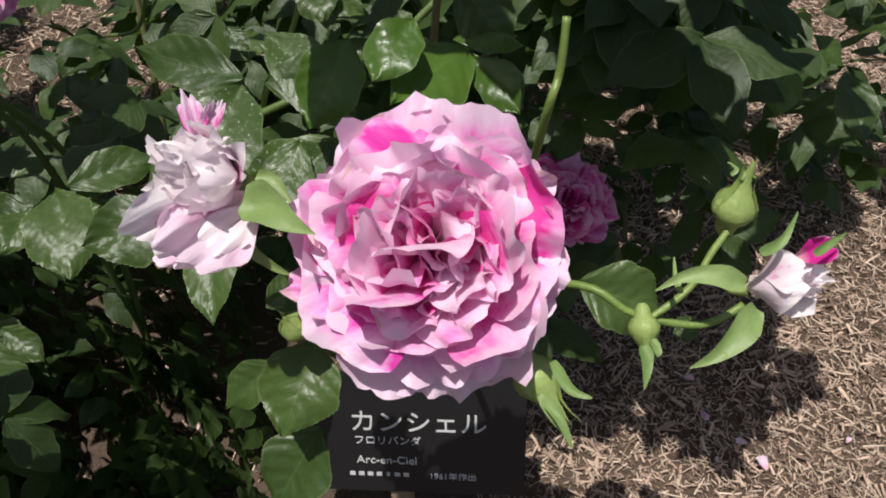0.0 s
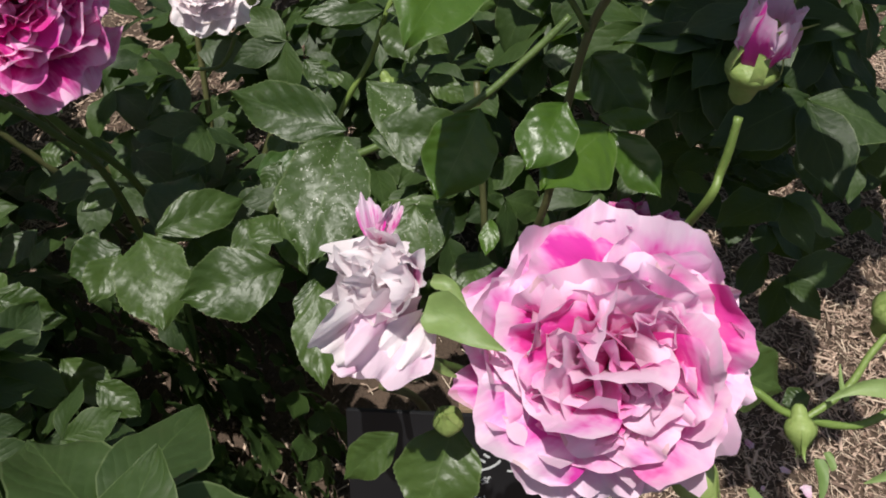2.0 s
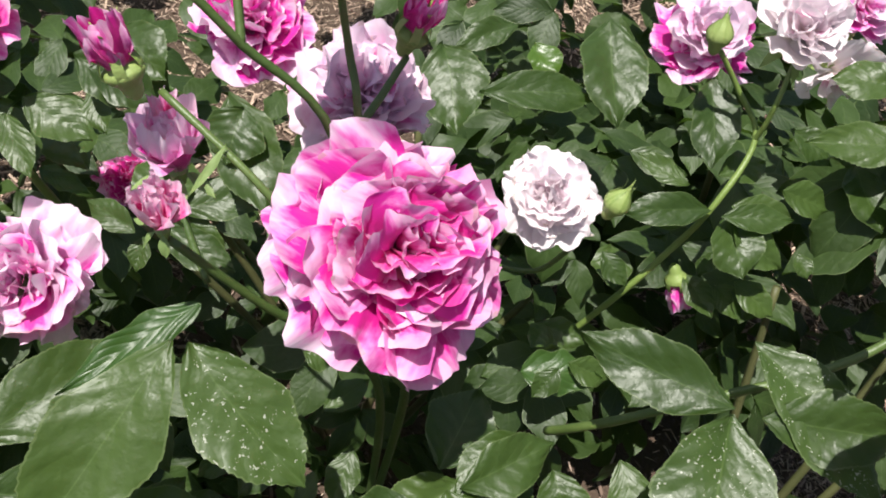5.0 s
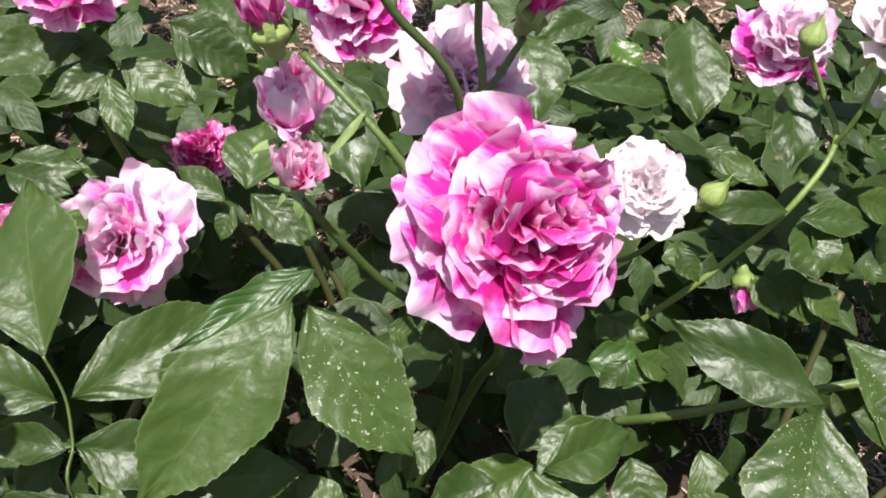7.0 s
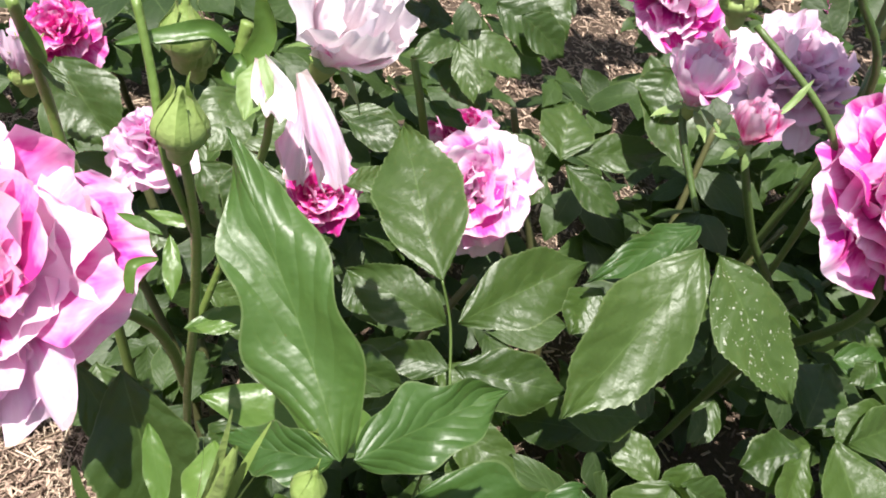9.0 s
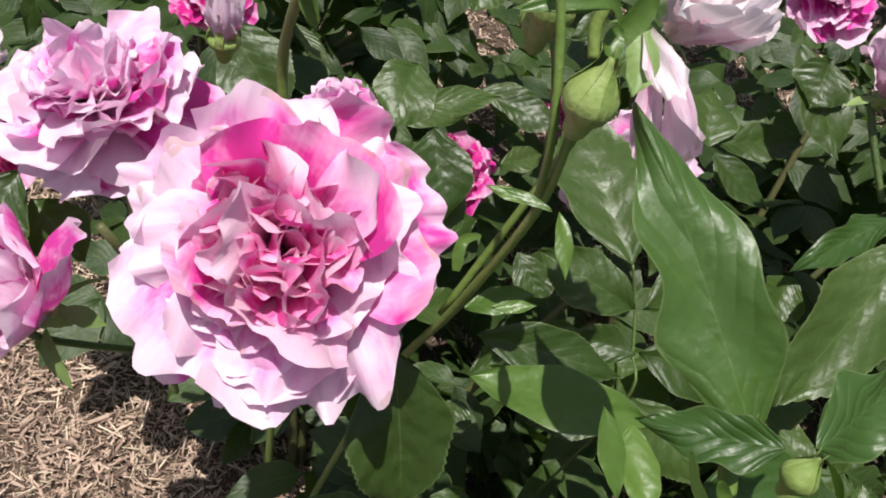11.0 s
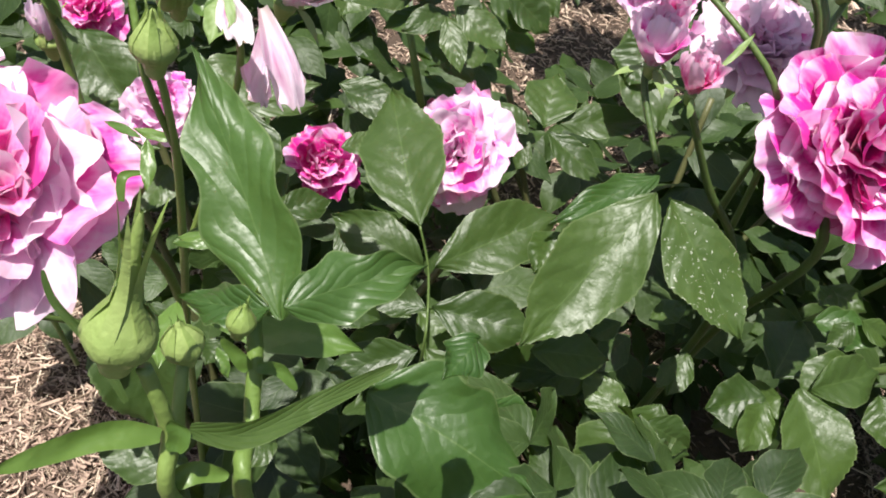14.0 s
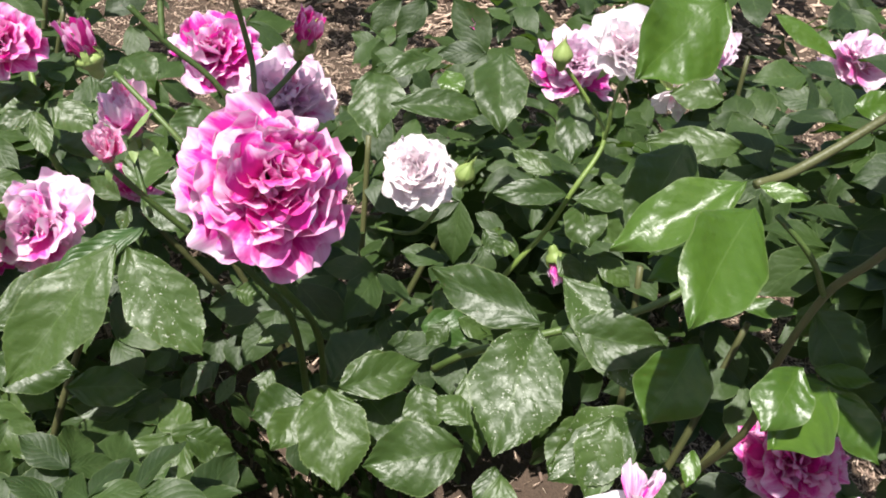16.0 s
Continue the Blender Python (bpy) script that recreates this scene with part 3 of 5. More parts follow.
def chip_template(seed):
    r = random.Random(seed)
    l, w, h = 1.0, r.uniform(0.08, 0.26), r.uniform(0.05, 0.13)
    v = []
    for z in (-h / 2, h / 2):
        for x, y in ((-l / 2, -w / 2), (l / 2, -w / 2 * r.uniform(0.3, 1)), (l / 2 * r.uniform(0.8, 1), w / 2 * r.uniform(0.3, 1)), (-l / 2, w / 2)):
            v.append((x, y, z + r.uniform(-0.02, 0.02)))
    f = [(3, 2, 1, 0), (4, 5, 6, 7), (0, 1, 5, 4), (1, 2, 6, 5), (2, 3, 7, 6), (3, 0, 4, 7)]
    return v, f, [(0, 0)] * 8


CHIPS = [chip_template(k) for k in range(12)]


def mulch(count, seed, x0, x1, y0, y1, size, material, name, label, thin=1.0):
    rng = random.Random(seed)
    mass = Mass()
    for k in range(count):
        x, y = rng.uniform(x0, x1), rng.uniform(y0, y1)
        if -0.42 < x < 0.03 and 0.15 < y < 0.46 and rng.random() < 0.8:
            continue
        s = rng.uniform(*size) * rng.choice((0.6, 0.8, 1, 1, 1.3))
        v, f, uv = rng.choice(CHIPS)
        m = Matrix.Translation((x, y, ground_height(x, y) + rng.uniform(0.0, 0.007))) @ Euler((rng.gauss(0, 0.28), rng.gauss(0, 0.22), rng.uniform(0, 6.28))).to_matrix().to_4x4() @ Matrix.Diagonal((s, s * thin, s * thin, 1))
        mass.add(v, f, uv, m)
    ob = mass.build(name, material, None, smooth=False)
    return tagged(ob, label, "mulch", kind="stuff")


mulch(42000, 1, -0.85, 0.6, 0.08, 1.1, (0.003, 0.011), CHIP, "wood_chips", "loose tan and brown wood chip mulch on soil")
mulch(13000, 2, -0.85, 0.6, 0.08, 1.1, (0.006, 0.017), STRAW, "dry_straw", "dry straw coloured grass clippings among the chips", thin=0.28)
mulch(12000, 3, 0.02, 0.55, 0.15, 0.8, (0.003, 0.011), STRAW, "grass_clippings", "fine dry grass clippings strewn beside the plate", thin=0.4)
mulch(9000, 4, -0.85, -0.42, 0.1, 0.55, (0.003, 0.011), STRAW, "grass_clippings", "fine dry clippings strewn at the edge of the bed", thin=0.4)
mulch(26000, 8, 0.0, 0.58, 0.15, 0.85, (0.002, 0.007), FINES, "mulch_fines", "brown crumbs of bark among the clippings beside the plate", thin=0.9)
mulch(26000, 9, -0.85, -0.4, 0.1, 0.6, (0.002, 0.007), FINES, "mulch_fines", "brown crumbs of bark at the edge of the bed", thin=0.9)

mulch(700, 5, -0.85, -0.42, 0.1, 0.6, (0.01, 0.022), CHIP, "wood_chips", "larger pale wood chips lying over the fine mulch", thin=0.6)
mulch(800, 6, 0.02, 0.55, 0.15, 0.8, (0.01, 0.02), CHIP, "wood_chips", "larger pale wood chips lying beside the plate", thin=0.6)

mulch(16000, 7, -1.5, 1.2, 1.08, 1.9, (0.008, 0.026), CHIP, "wood_chips", "brown wood chip mulch beyond the rose bushes")

# ---- the rose bushes ----
front = bush("rose bush with a large pink-white bloom beside a black plate")
middle = bush("rose bush with a magenta striped bloom over glossy leaves")
west = bush("rose bush with a full pink bloom over bare mulch")
rear = bush("rose bush with lilac and pale pink blooms behind the others")

# front bush
bloom(front, (-0.0030, 0.141, 0.384), (-0.08, -0.62, 0.78), 0.0388, PETAL_MIX, 11, inner=PETAL_CANDY, petals=58, depth=0.5, ruffle=0.1, shag=0.4)
half_open(front, (-0.0680, 0.1620, 0.3915), (-0.4, -0.4, 0.65), 0.0122, PETAL_PALE, 19, petals=12, spread=0.12, sepals=0)
loose_petal(front, (-0.0615, 0.1580, 0.3825), (-0.0842, 0.1372, 0.3831), (-0.15, -0.7, 0.5), 0.95, PETAL_PALE, 171)
loose_petal(front, (-0.0585, 0.1560, 0.3825), (-0.0752, 0.1324, 0.3832), (-0.15, -0.7, 0.5), 0.9, PETAL_LILAC, 172)
loose_petal(front, (-0.0575, 0.1540, 0.3825), (-0.0672, 0.1386, 0.3821), (-0.15, -0.7, 0.5), 0.8, PETAL_PALE, 173)
loose_petal(front, (-0.0645, 0.1520, 0.3825), (-0.0828, 0.1433, 0.3820), (-0.15, -0.7, 0.5), 0.9, PETAL_LILAC, 174)
loose_petal(front, (-0.0712, 0.1696, 0.3974), (-0.0736, 0.1788, 0.4077), (0, -0.6, 0.7), 0.6, PETAL_STRIPE, 71)
loose_petal(front, (-0.0702, 0.1696, 0.3974), (-0.0666, 0.1787, 0.4051), (0.3, -0.6, 0.7), 0.5, PETAL_LILAC, 72)
half_open(front, (0.1075, 0.151, 0.3530), (0.75, -0.12, 0.4), 0.0098, PETAL_PALE, 14, petals=10, spread=0.04, sepals=0)
loose_petal(front, (0.1119, 0.1536, 0.3631), (0.1216, 0.1547, 0.3692), (0, -0.6, 0.7), 0.8, PETAL_DEEP, 73)
bud(front, (0.092, 0.166, 0.371), (0.1, 0.15, 1), 0.0155, 15, neck=0.9)
bloom(front, (0.068, 0.300, 0.235), (-0.1, -0.5, 0.8), 0.026, PETAL_DEEP, 16, petals=36)
bud(front, (0.040, 0.217, 0.425), (0.05, 0.1, 1), 0.018, 17, PETAL_MIX)

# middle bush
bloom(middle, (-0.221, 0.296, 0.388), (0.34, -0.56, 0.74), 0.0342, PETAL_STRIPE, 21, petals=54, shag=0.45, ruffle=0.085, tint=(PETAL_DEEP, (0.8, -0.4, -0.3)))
bloom(middle, (-0.167, 0.362, 0.352), (-0.05, -0.5, 0.85), 0.0178, PETAL_PALE, 22, petals=44, shag=0.6)
bud(middle, (-0.142, 0.360, 0.352), (0.3, 0.1, 0.9), 0.012, 23)
half_open(middle, (-0.302, 0.332, 0.380), (-0.1, 0.1, 1), 0.0115, PETAL_BLUSH, 24, petals=12, spread=0.12, tip=PETAL_ROSE)
half_open(middle, (-0.2925, 0.2925, 0.3935), (-0.06, 0.08, 1), 0.0076, PETAL_ROSE, 25, petals=8, spread=0.05, sepals=4)
bud(middle, (-0.308, 0.324, 0.415), (-0.3, 0.1, 0.9), 0.014, 26, PETAL_DEEP)
bloom(middle, (-0.370, 0.321, 0.303), (-0.3, -0.65, 0.6), 0.0255, PETAL_BLUSH, 27, petals=44, shag=0.8)
bloom(middle, (-0.435, 0.350, 0.246), (0.1, -0.5, 0.85), 0.019, PETAL_DEEP, 28, petals=40, shag=0.8)
bud(middle, (-0.080, 0.397, 0.266), (0.3, -0.3, -0.6), 0.014, 29, PETAL_MIX)

# west bush
bloom(west, (-0.485, 0.172, 0.372), (-0.1, -0.58, 0.8), 0.032, PETAL_BLUSH, 31, inner=PETAL_CORAL, petals=52, ruffle=0.1, shag=0.5)
bloom(west, (-0.553, 0.225, 0.345), (-0.3, -0.3, 0.9), 0.025, PETAL_BLUSH, 32, petals=40)
half_open(west, (-0.558, 0.180, 0.300), (-0.6, -0.3, 0.6), 0.015, PETAL_BLUSH, 33, petals=16, spread=0.8)
half_open(west, (-0.4155, 0.2235, 0.4295), (0.25, 0.0, 0.95), 0.0108, PETAL_PALE, 34, petals=14, spread=0.25, sepals=3)
bud(west, (-0.436, 0.187, 0.422), (0, 0.1, 1), 0.012, 35)
bud(west, (-0.402, 0.109, 0.432), (0.12, 0.25, 1), 0.0125, 36, neck=1.9)
bloom(west, (-0.490, 0.279, 0.318), (0.0, -0.5, 0.85), 0.016, PETAL_MIX, 37, petals=30)

bud(west, (-0.3924, 0.1318, 0.4096), (0.1, 0.25, 1), 0.0065, 38)

# rear
bloom(rear, (-0.246, 0.392, 0.366), (0.0, -0.2, 1), 0.028, PETAL_LILAC, 41, petals=44, shag=0.7)
bloom(middle, (-0.2585, 0.353, 0.475), (-0.1, -0.1, 1), 0.026, PETAL_LILAC, 55, petals=34)
bloom(rear, (-0.298, 0.428, 0.363), (0.1, -0.3, 0.9), 0.022, PETAL_STRIPE, 42, petals=40, shag=0.8)
bloom(rear, (-0.088, 0.480, 0.358), (-0.2, -0.3, 0.9), 0.0255, PETAL_STRIPE, 43, petals=44, inner=PETAL_LILAC, shag=0.85)
bloom(rear, (-0.064, 0.440, 0.395), (0.1, -0.2, 0.95), 0.022, PETAL_PALE, 44, petals=26, shag=0.7, openness=0.6)
bloom(rear, (0.1, 0.53, 0.36), (0.0, -0.3, 0.9), 0.02, PETAL_LILAC, 45, petals=26, shag=0.7)
bloom(rear, (-0.408, 0.396, 0.368), (0.0, -0.3, 0.9), 0.018, PETAL_DEEP, 46, petals=26, shag=0.7)

bloom(rear, (-0.02, 0.470, 0.345), (0.1, -0.6, -0.2), 0.018, PETAL_PALE, 47, petals=8, shag=0.7, openness=0.8)
bloom(west, (-0.562, 0.345, 0.3), (0.1, -0.4, 0.9), 0.016, PETAL_DEEP, 60, petals=26)
bloom(west, (-0.606, 0.245, 0.318), (-0.2, -0.3, 0.9), 0.017, PETAL_PALE, 61, petals=22, openness=0.5)
bloom(west, (-0.600, 0.238, 0.285), (-0.3, -0.5, 0.5), 0.015, PETAL_DEEP, 62, petals=18)
bloom(middle, (-0.374, 0.437, 0.24), (0.0, -0.5, 0.8), 0.017, PETAL_DEEP, 63, petals=28)
bloom(rear, (-0.159, 0.603, 0.3), (0.0, -0.4, 0.9), 0.012, PETAL_DEEP, 64, petals=20)
bloom(rear, (0.012, 0.561, 0.34), (0.0, -0.4, 0.9), 0.017, PETAL_LILAC, 65, petals=26, shag=0.7)
bloom(rear, (-0.01, 0.50, 0.375), (0.2, -0.3, 0.9), 0.018, PETAL_MIX, 66, petals=26, shag=0.7)
bud(front, (0.0285, 0.126, 0.339), (0.45, -0.7, -0.25), 0.0165, 48, neck=0.7)
bud(front, (-0.048, 0.141, 0.342), (-0.2, -0.2, 0.8), 0.011, 49)
bud(front, (0.064, 0.139, 0.347), (0.05, -0.7, -0.5), 0.011, 50)
bud(rear, (-0.099, 0.441, 0.380), (-0.05, 0.1, 1), 0.013, 51)
bud(west, (-0.534, 0.281, 0.33), (-0.1, 0.1, 1), 0.013, 52, PETAL_LILAC)
bud(west, (-0.446, 0.213, 0.422), (0.0, 0.1, 1), 0.012, 53)
bud(middle, (-0.2295, 0.378, 0.403), (0.3, 0.1, 0.9), 0.014, 54, PETAL_DEEP)

# ---- inner foliage, unseen shading clumps and canes ----
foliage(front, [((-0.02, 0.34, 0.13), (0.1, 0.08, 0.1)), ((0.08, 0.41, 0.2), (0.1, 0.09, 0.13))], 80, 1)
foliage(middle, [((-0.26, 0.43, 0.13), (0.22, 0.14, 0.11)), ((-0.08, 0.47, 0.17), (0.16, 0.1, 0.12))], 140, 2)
# Low leaves added facing off the sun, standing in for deep shade.
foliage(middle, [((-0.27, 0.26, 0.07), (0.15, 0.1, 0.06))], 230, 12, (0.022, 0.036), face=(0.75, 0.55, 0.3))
# Unseen clumps added outside the view to shade the low front left.
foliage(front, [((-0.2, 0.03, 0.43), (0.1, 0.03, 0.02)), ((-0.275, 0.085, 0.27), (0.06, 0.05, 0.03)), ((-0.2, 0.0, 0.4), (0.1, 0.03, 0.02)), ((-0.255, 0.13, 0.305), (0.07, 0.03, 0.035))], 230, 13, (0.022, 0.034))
# High clumps above the view, added only to shade the rear right ground.
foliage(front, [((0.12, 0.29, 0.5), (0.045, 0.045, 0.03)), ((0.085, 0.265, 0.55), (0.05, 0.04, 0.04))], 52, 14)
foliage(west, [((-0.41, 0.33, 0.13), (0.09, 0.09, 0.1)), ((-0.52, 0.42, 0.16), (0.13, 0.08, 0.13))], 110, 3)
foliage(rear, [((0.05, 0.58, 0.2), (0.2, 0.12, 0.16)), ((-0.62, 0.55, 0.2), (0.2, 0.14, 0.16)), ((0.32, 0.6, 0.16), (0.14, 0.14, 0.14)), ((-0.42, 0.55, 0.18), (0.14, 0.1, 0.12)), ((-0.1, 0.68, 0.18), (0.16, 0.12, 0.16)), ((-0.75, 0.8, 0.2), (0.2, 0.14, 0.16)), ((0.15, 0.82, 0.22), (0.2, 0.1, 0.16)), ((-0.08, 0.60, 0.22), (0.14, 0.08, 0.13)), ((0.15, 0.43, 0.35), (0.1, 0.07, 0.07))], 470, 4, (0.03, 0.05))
# Unseen canopy added over the rear gap so its shadow darkens the mulch.
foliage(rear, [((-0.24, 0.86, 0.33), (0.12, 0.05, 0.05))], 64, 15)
far = bush("dark leafy rose bushes in the far row")
foliage(far, [((-1.2 + 0.4 * k, 1.2 + 0.05 * (k % 2), 0.26), (0.26, 0.2, 0.26)) for k in range(8)], 520, 5)
rg = random.Random(8)
for owner, cx, cy, n in ((front, -0.02, 0.3, 5), (middle, -0.24, 0.40, 6), (west, -0.45, 0.27, 5), (rear, 0.06, 0.58, 5), (rear, -0.6, 0.55, 5)):
    for k in range(n):
        a = rg.uniform(0, 6.28)
        stem(owner, [(cx + 0.02 * math.cos(a), cy + 0.02 * math.sin(a), -0.005), (cx + 0.06 * math.cos(a), cy + 0.05 * math.sin(a), 0.12), (cx + 0.12 * math.cos(a + 0.2), cy + 0.1 * math.sin(a + 0.2), rg.uniform(0.2, 0.27))], 0.0035, 0.002, STEM_WOODY)

# ---- leaves that stand out ----
# glossy pair
leaflet(middle, (-0.2895, 0.2760, 0.3520), (-0.3227, 0.2175, 0.3150), (0, -0.5, 0.85), .45, LEAF, 1)
leaflet(middle, (-0.2844, 0.2758, 0.3520), (-0.2429, 0.2462, 0.3210), (0, -0.5, 0.85), .52, LEAF_SPECKED, 2)
leaflet(middle, (-0.3164, 0.2688, 0.3250), (-0.3233, 0.2505, 0.3180), (0, -0.5, 0.85), .9, LEAF, 3)
leaflet(middle, (-0.2862, 0.2951, 0.3450), (-0.3242, 0.2607, 0.3350), (0, -0.5, 0.85), .26, LEAF_FRESH, 4)
# five
leaflet(middle, (-0.3713, 0.2640, 0.3090), (-0.4030, 0.3307, 0.3177), (0, -0.5, 0.85), .5, LEAF, 5)
leaflet(middle, (-0.3648, 0.2539, 0.2970), (-0.4071, 0.2594, 0.3050), (0, -0.5, 0.85), .52, LEAF, 6)
leaflet(middle, (-0.3608, 0.2562, 0.2970), (-0.3143, 0.2995, 0.3050), (0, -0.5, 0.85), .46, LEAF, 7)
leaflet(middle, (-0.3589, 0.2417, 0.2870), (-0.3858, 0.2421, 0.2850), (0, -0.5, 0.85), .55, LEAF, 8, fold=0.4)
leaflet(middle, (-0.3571, 0.2436, 0.2870), (-0.3118, 0.2485, 0.2850), (0, -0.5, 0.85), .55, LEAF, 9)
leaflet(middle, (-0.3544, 0.2313, 0.2750), (-0.3193, 0.2114, 0.2620), (0, -0.5, 0.85), .5, LEAF, 10)
leaflet(middle, (-0.3572, 0.2292, 0.2750), (-0.3902, 0.2135, 0.2650), (0, -0.5, 0.85), .5, LEAF, 11)
leaflet(middle, (-0.3136, 0.2390, 0.2850), (-0.2788, 0.2499, 0.2800), (0, -0.5, 0.85), .55, LEAF, 12, fold=0.4)
leaflet(middle, (-0.2752, 0.2717, 0.2800), (-0.2873, 0.2625, 0.2750), (0, -0.5, 0.85), .6, LEAF, 13)
leaflet(middle, (-0.2620, 0.2327, 0.2700), (-0.2748, 0.2023, 0.2500), (0, -0.5, 0.85), .95, LEAF, 14)
leaflet(middle, (-0.2562, 0.2353, 0.2650), (-0.2328, 0.2358, 0.2550), (0, -0.5, 0.85), .7, LEAF, 15)
leaflet(middle, (-0.1873, 0.2687, 0.2780), (-0.1484, 0.2945, 0.2750), (0, -0.5, 0.85), .5, LEAF, 16, fold=0.4)
leaflet(middle, (-0.1925, 0.2675, 0.2780), (-0.1770, 0.2226, 0.2620), (0, -0.5, 0.85), .72, LEAF, 17)
leaflet(middle, (-0.2041, 0.2636, 0.2700), (-0.2289, 0.2517, 0.2650), (0, -0.5, 0.85), .85, LEAF, 18)
leaflet(middle, (-0.1942, 0.2821, 0.2620), (-0.1792, 0.3211, 0.2620), (0, -0.5, 0.85), .8, LEAF, 19)
leaflet(middle, (-0.1207, 0.2437, 0.2850), (-0.1661, 0.2278, 0.2800), (0, -0.5, 0.85), .72, LEAF, 20, fold=0.4)
leaflet(middle, (-0.1244, 0.2854, 0.2850), (-0.1122, 0.2473, 0.2750), (0, -0.5, 0.85), .55, LEAF, 21)
leaflet(middle, (-0.1482, 0.2846, 0.2700), (-0.1367, 0.2618, 0.2600), (0, -0.5, 0.85), .8, LEAF, 22)
leaflet(middle, (-0.0441, 0.2540, 0.3200), (-0.0851, 0.2241, 0.3150), (0, -0.5, 0.85), .62, LEAF_SPECKED, 23)
leaflet(middle, (-0.2573, 0.3189, 0.2800), (-0.2426, 0.3212, 0.2750), (0, -0.5, 0.85), .9, LEAF, 24, fold=0.4)
# A group
leaflet(front, (-0.0929, 0.2926, 0.3250), (-0.1503, 0.3159, 0.3270), (0, -0.5, 0.85), .42, LEAF, 25)
leaflet(front, (-0.0941, 0.2902, 0.3250), (-0.1077, 0.2323, 0.3000), (0, -0.5, 0.85), .68, LEAF_SPECKED, 26)
leaflet(front, (-0.0854, 0.3164, 0.3350), (-0.0391, 0.2645, 0.3150), (0, -0.5, 0.85), .42, LEAF_SPECKED, 27)
leaflet(front, (-0.0834, 0.2897, 0.3250), (-0.0331, 0.2849, 0.3300), (0, -0.5, 0.85), .55, LEAF, 28, fold=0.4)
leaflet(front, (-0.0464, 0.2481, 0.3250), (-0.0849, 0.2177, 0.3150), (0, -0.5, 0.85), .52, LEAF_SPECKED, 29)
leaflet(front, (-0.1201, 0.2467, 0.3000), (-0.1372, 0.2596, 0.3000), (0, -0.5, 0.85), .7, LEAF, 30)
leaflet(front, (-0.1051, 0.2340, 0.2900), (-0.1083, 0.2120, 0.2800), (0, -0.5, 0.85), .6, LEAF, 31)
leaflet(front, (-0.1027, 0.2276, 0.2950), (-0.0976, 0.1844, 0.2800), (0, -0.5, 0.85), .5, LEAF, 32, fold=0.4)
leaflet(front, (-0.0315, 0.2400, 0.3050), (-0.0382, 0.2178, 0.3000), (0, -0.5, 0.85), .9, LEAF, 33)
leaflet(front, (-0.0587, 0.2621, 0.3000), (-0.0806, 0.2316, 0.2900), (0, -0.5, 0.85), .75, LEAF, 34)
leaflet(front, (-0.2013, 0.1967, 0.2600), (-0.1814, 0.1850, 0.2500), (0, -0.5, 0.85), .6, LEAF, 35)
leaflet(front, (-0.2039, 0.2610, 0.2700), (-0.2137, 0.2359, 0.2650), (0, -0.5, 0.85), .7, LEAF, 36, fold=0.4)
leaflet(front, (-0.0709, 0.1791, 0.3000), (-0.0554, 0.1919, 0.3000), (0, -0.5, 0.85), .8, LEAF, 37)
leaflet(front, (-0.0451, 0.1512, 0.3200), (-0.0567, 0.1235, 0.3000), (0, -0.5, 0.85), .85, LEAF, 38)
leaflet(front, (-0.0465, 0.1374, 0.2800), (-0.0659, 0.1140, 0.2550), (0, -0.5, 0.85), .75, LEAF, 39)
leaflet(front, (-0.0655, 0.1603, 0.2900), (-0.0864, 0.1474, 0.2750), (0, -0.5, 0.85), .6, LEAF, 40, fold=0.4)
leaflet(front, (0.0527, 0.1818, 0.3150), (0.0878, 0.1764, 0.3000), (0, -0.5, 0.85), .75, LEAF, 41)
leaflet(front, (0.1093, 0.1846, 0.2800), (0.0983, 0.1837, 0.2750), (0, -0.5, 0.85), .9, LEAF, 42)
leaflet(front, (-0.0609, 0.2444, 0.3300), (-0.0672, 0.2141, 0.3100), (0, -0.5, 0.85), .6, LEAF_SPECKED, 43)
# shoot with bright leaves
leaflet(front, (-0.0416, 0.2707, 0.4454), (-0.0840, 0.2503, 0.4229), (-.2, -.35, .9), .42, LEAF_YOUNG, 44, fold=0.9)
leaflet(front, (-0.0398, 0.2602, 0.4424), (-0.0638, 0.2066, 0.4388), (-.1, -.75, .65), .5, LEAF_YOUNG, 45, fold=0.6, wave=0.04)
leaflet(front, (-0.0415, 0.2602, 0.4523), (-0.0264, 0.2556, 0.4530), (0, -0.5, 0.85), .42, LEAF_YOUNG, 46)
leaflet(front, (-0.0436, 0.2693, 0.4121), (-0.0647, 0.2579, 0.4023), (0, -0.5, 0.85), .45, LEAF_YOUNG, 47)
leaflet(front, (-0.0369, 0.2544, 0.3747), (-0.0526, 0.2304, 0.3486), (0, -0.5, 0.85), .75, LEAF_YOUNG, 48)
leaflet(front, (0.0095, 0.2406, 0.3780), (-0.0174, 0.2081, 0.3805), (0, -0.5, 0.85), .75, LEAF_YOUNG, 49)
leaflet(front, (0.0111, 0.2396, 0.3772), (0.0282, 0.2180, 0.3668), (0, -0.5, 0.85), .55, LEAF_YOUNG, 50)
leaflet(front, (0.0083, 0.2520, 0.3743), (0.0315, 0.2507, 0.3739), (0, -0.5, 0.85), .4, LEAF_YOUNG, 51)
leaflet(front, (0.0048, 0.2699, 0.3884), (0.0267, 0.2539, 0.3700), (0, -0.5, 0.85), .75, LEAF, 52, fold=0.4)
leaflet(front, (0.0175, 0.2796, 0.3838), (0.0051, 0.2711, 0.3702), (0, -0.5, 0.85), .7, LEAF, 53)
leaflet(front, (-0.0305, 0.2279, 0.3408), (-0.0331, 0.2134, 0.3355), (0, -0.5, 0.85), .5, LEAF_YOUNG, 54)
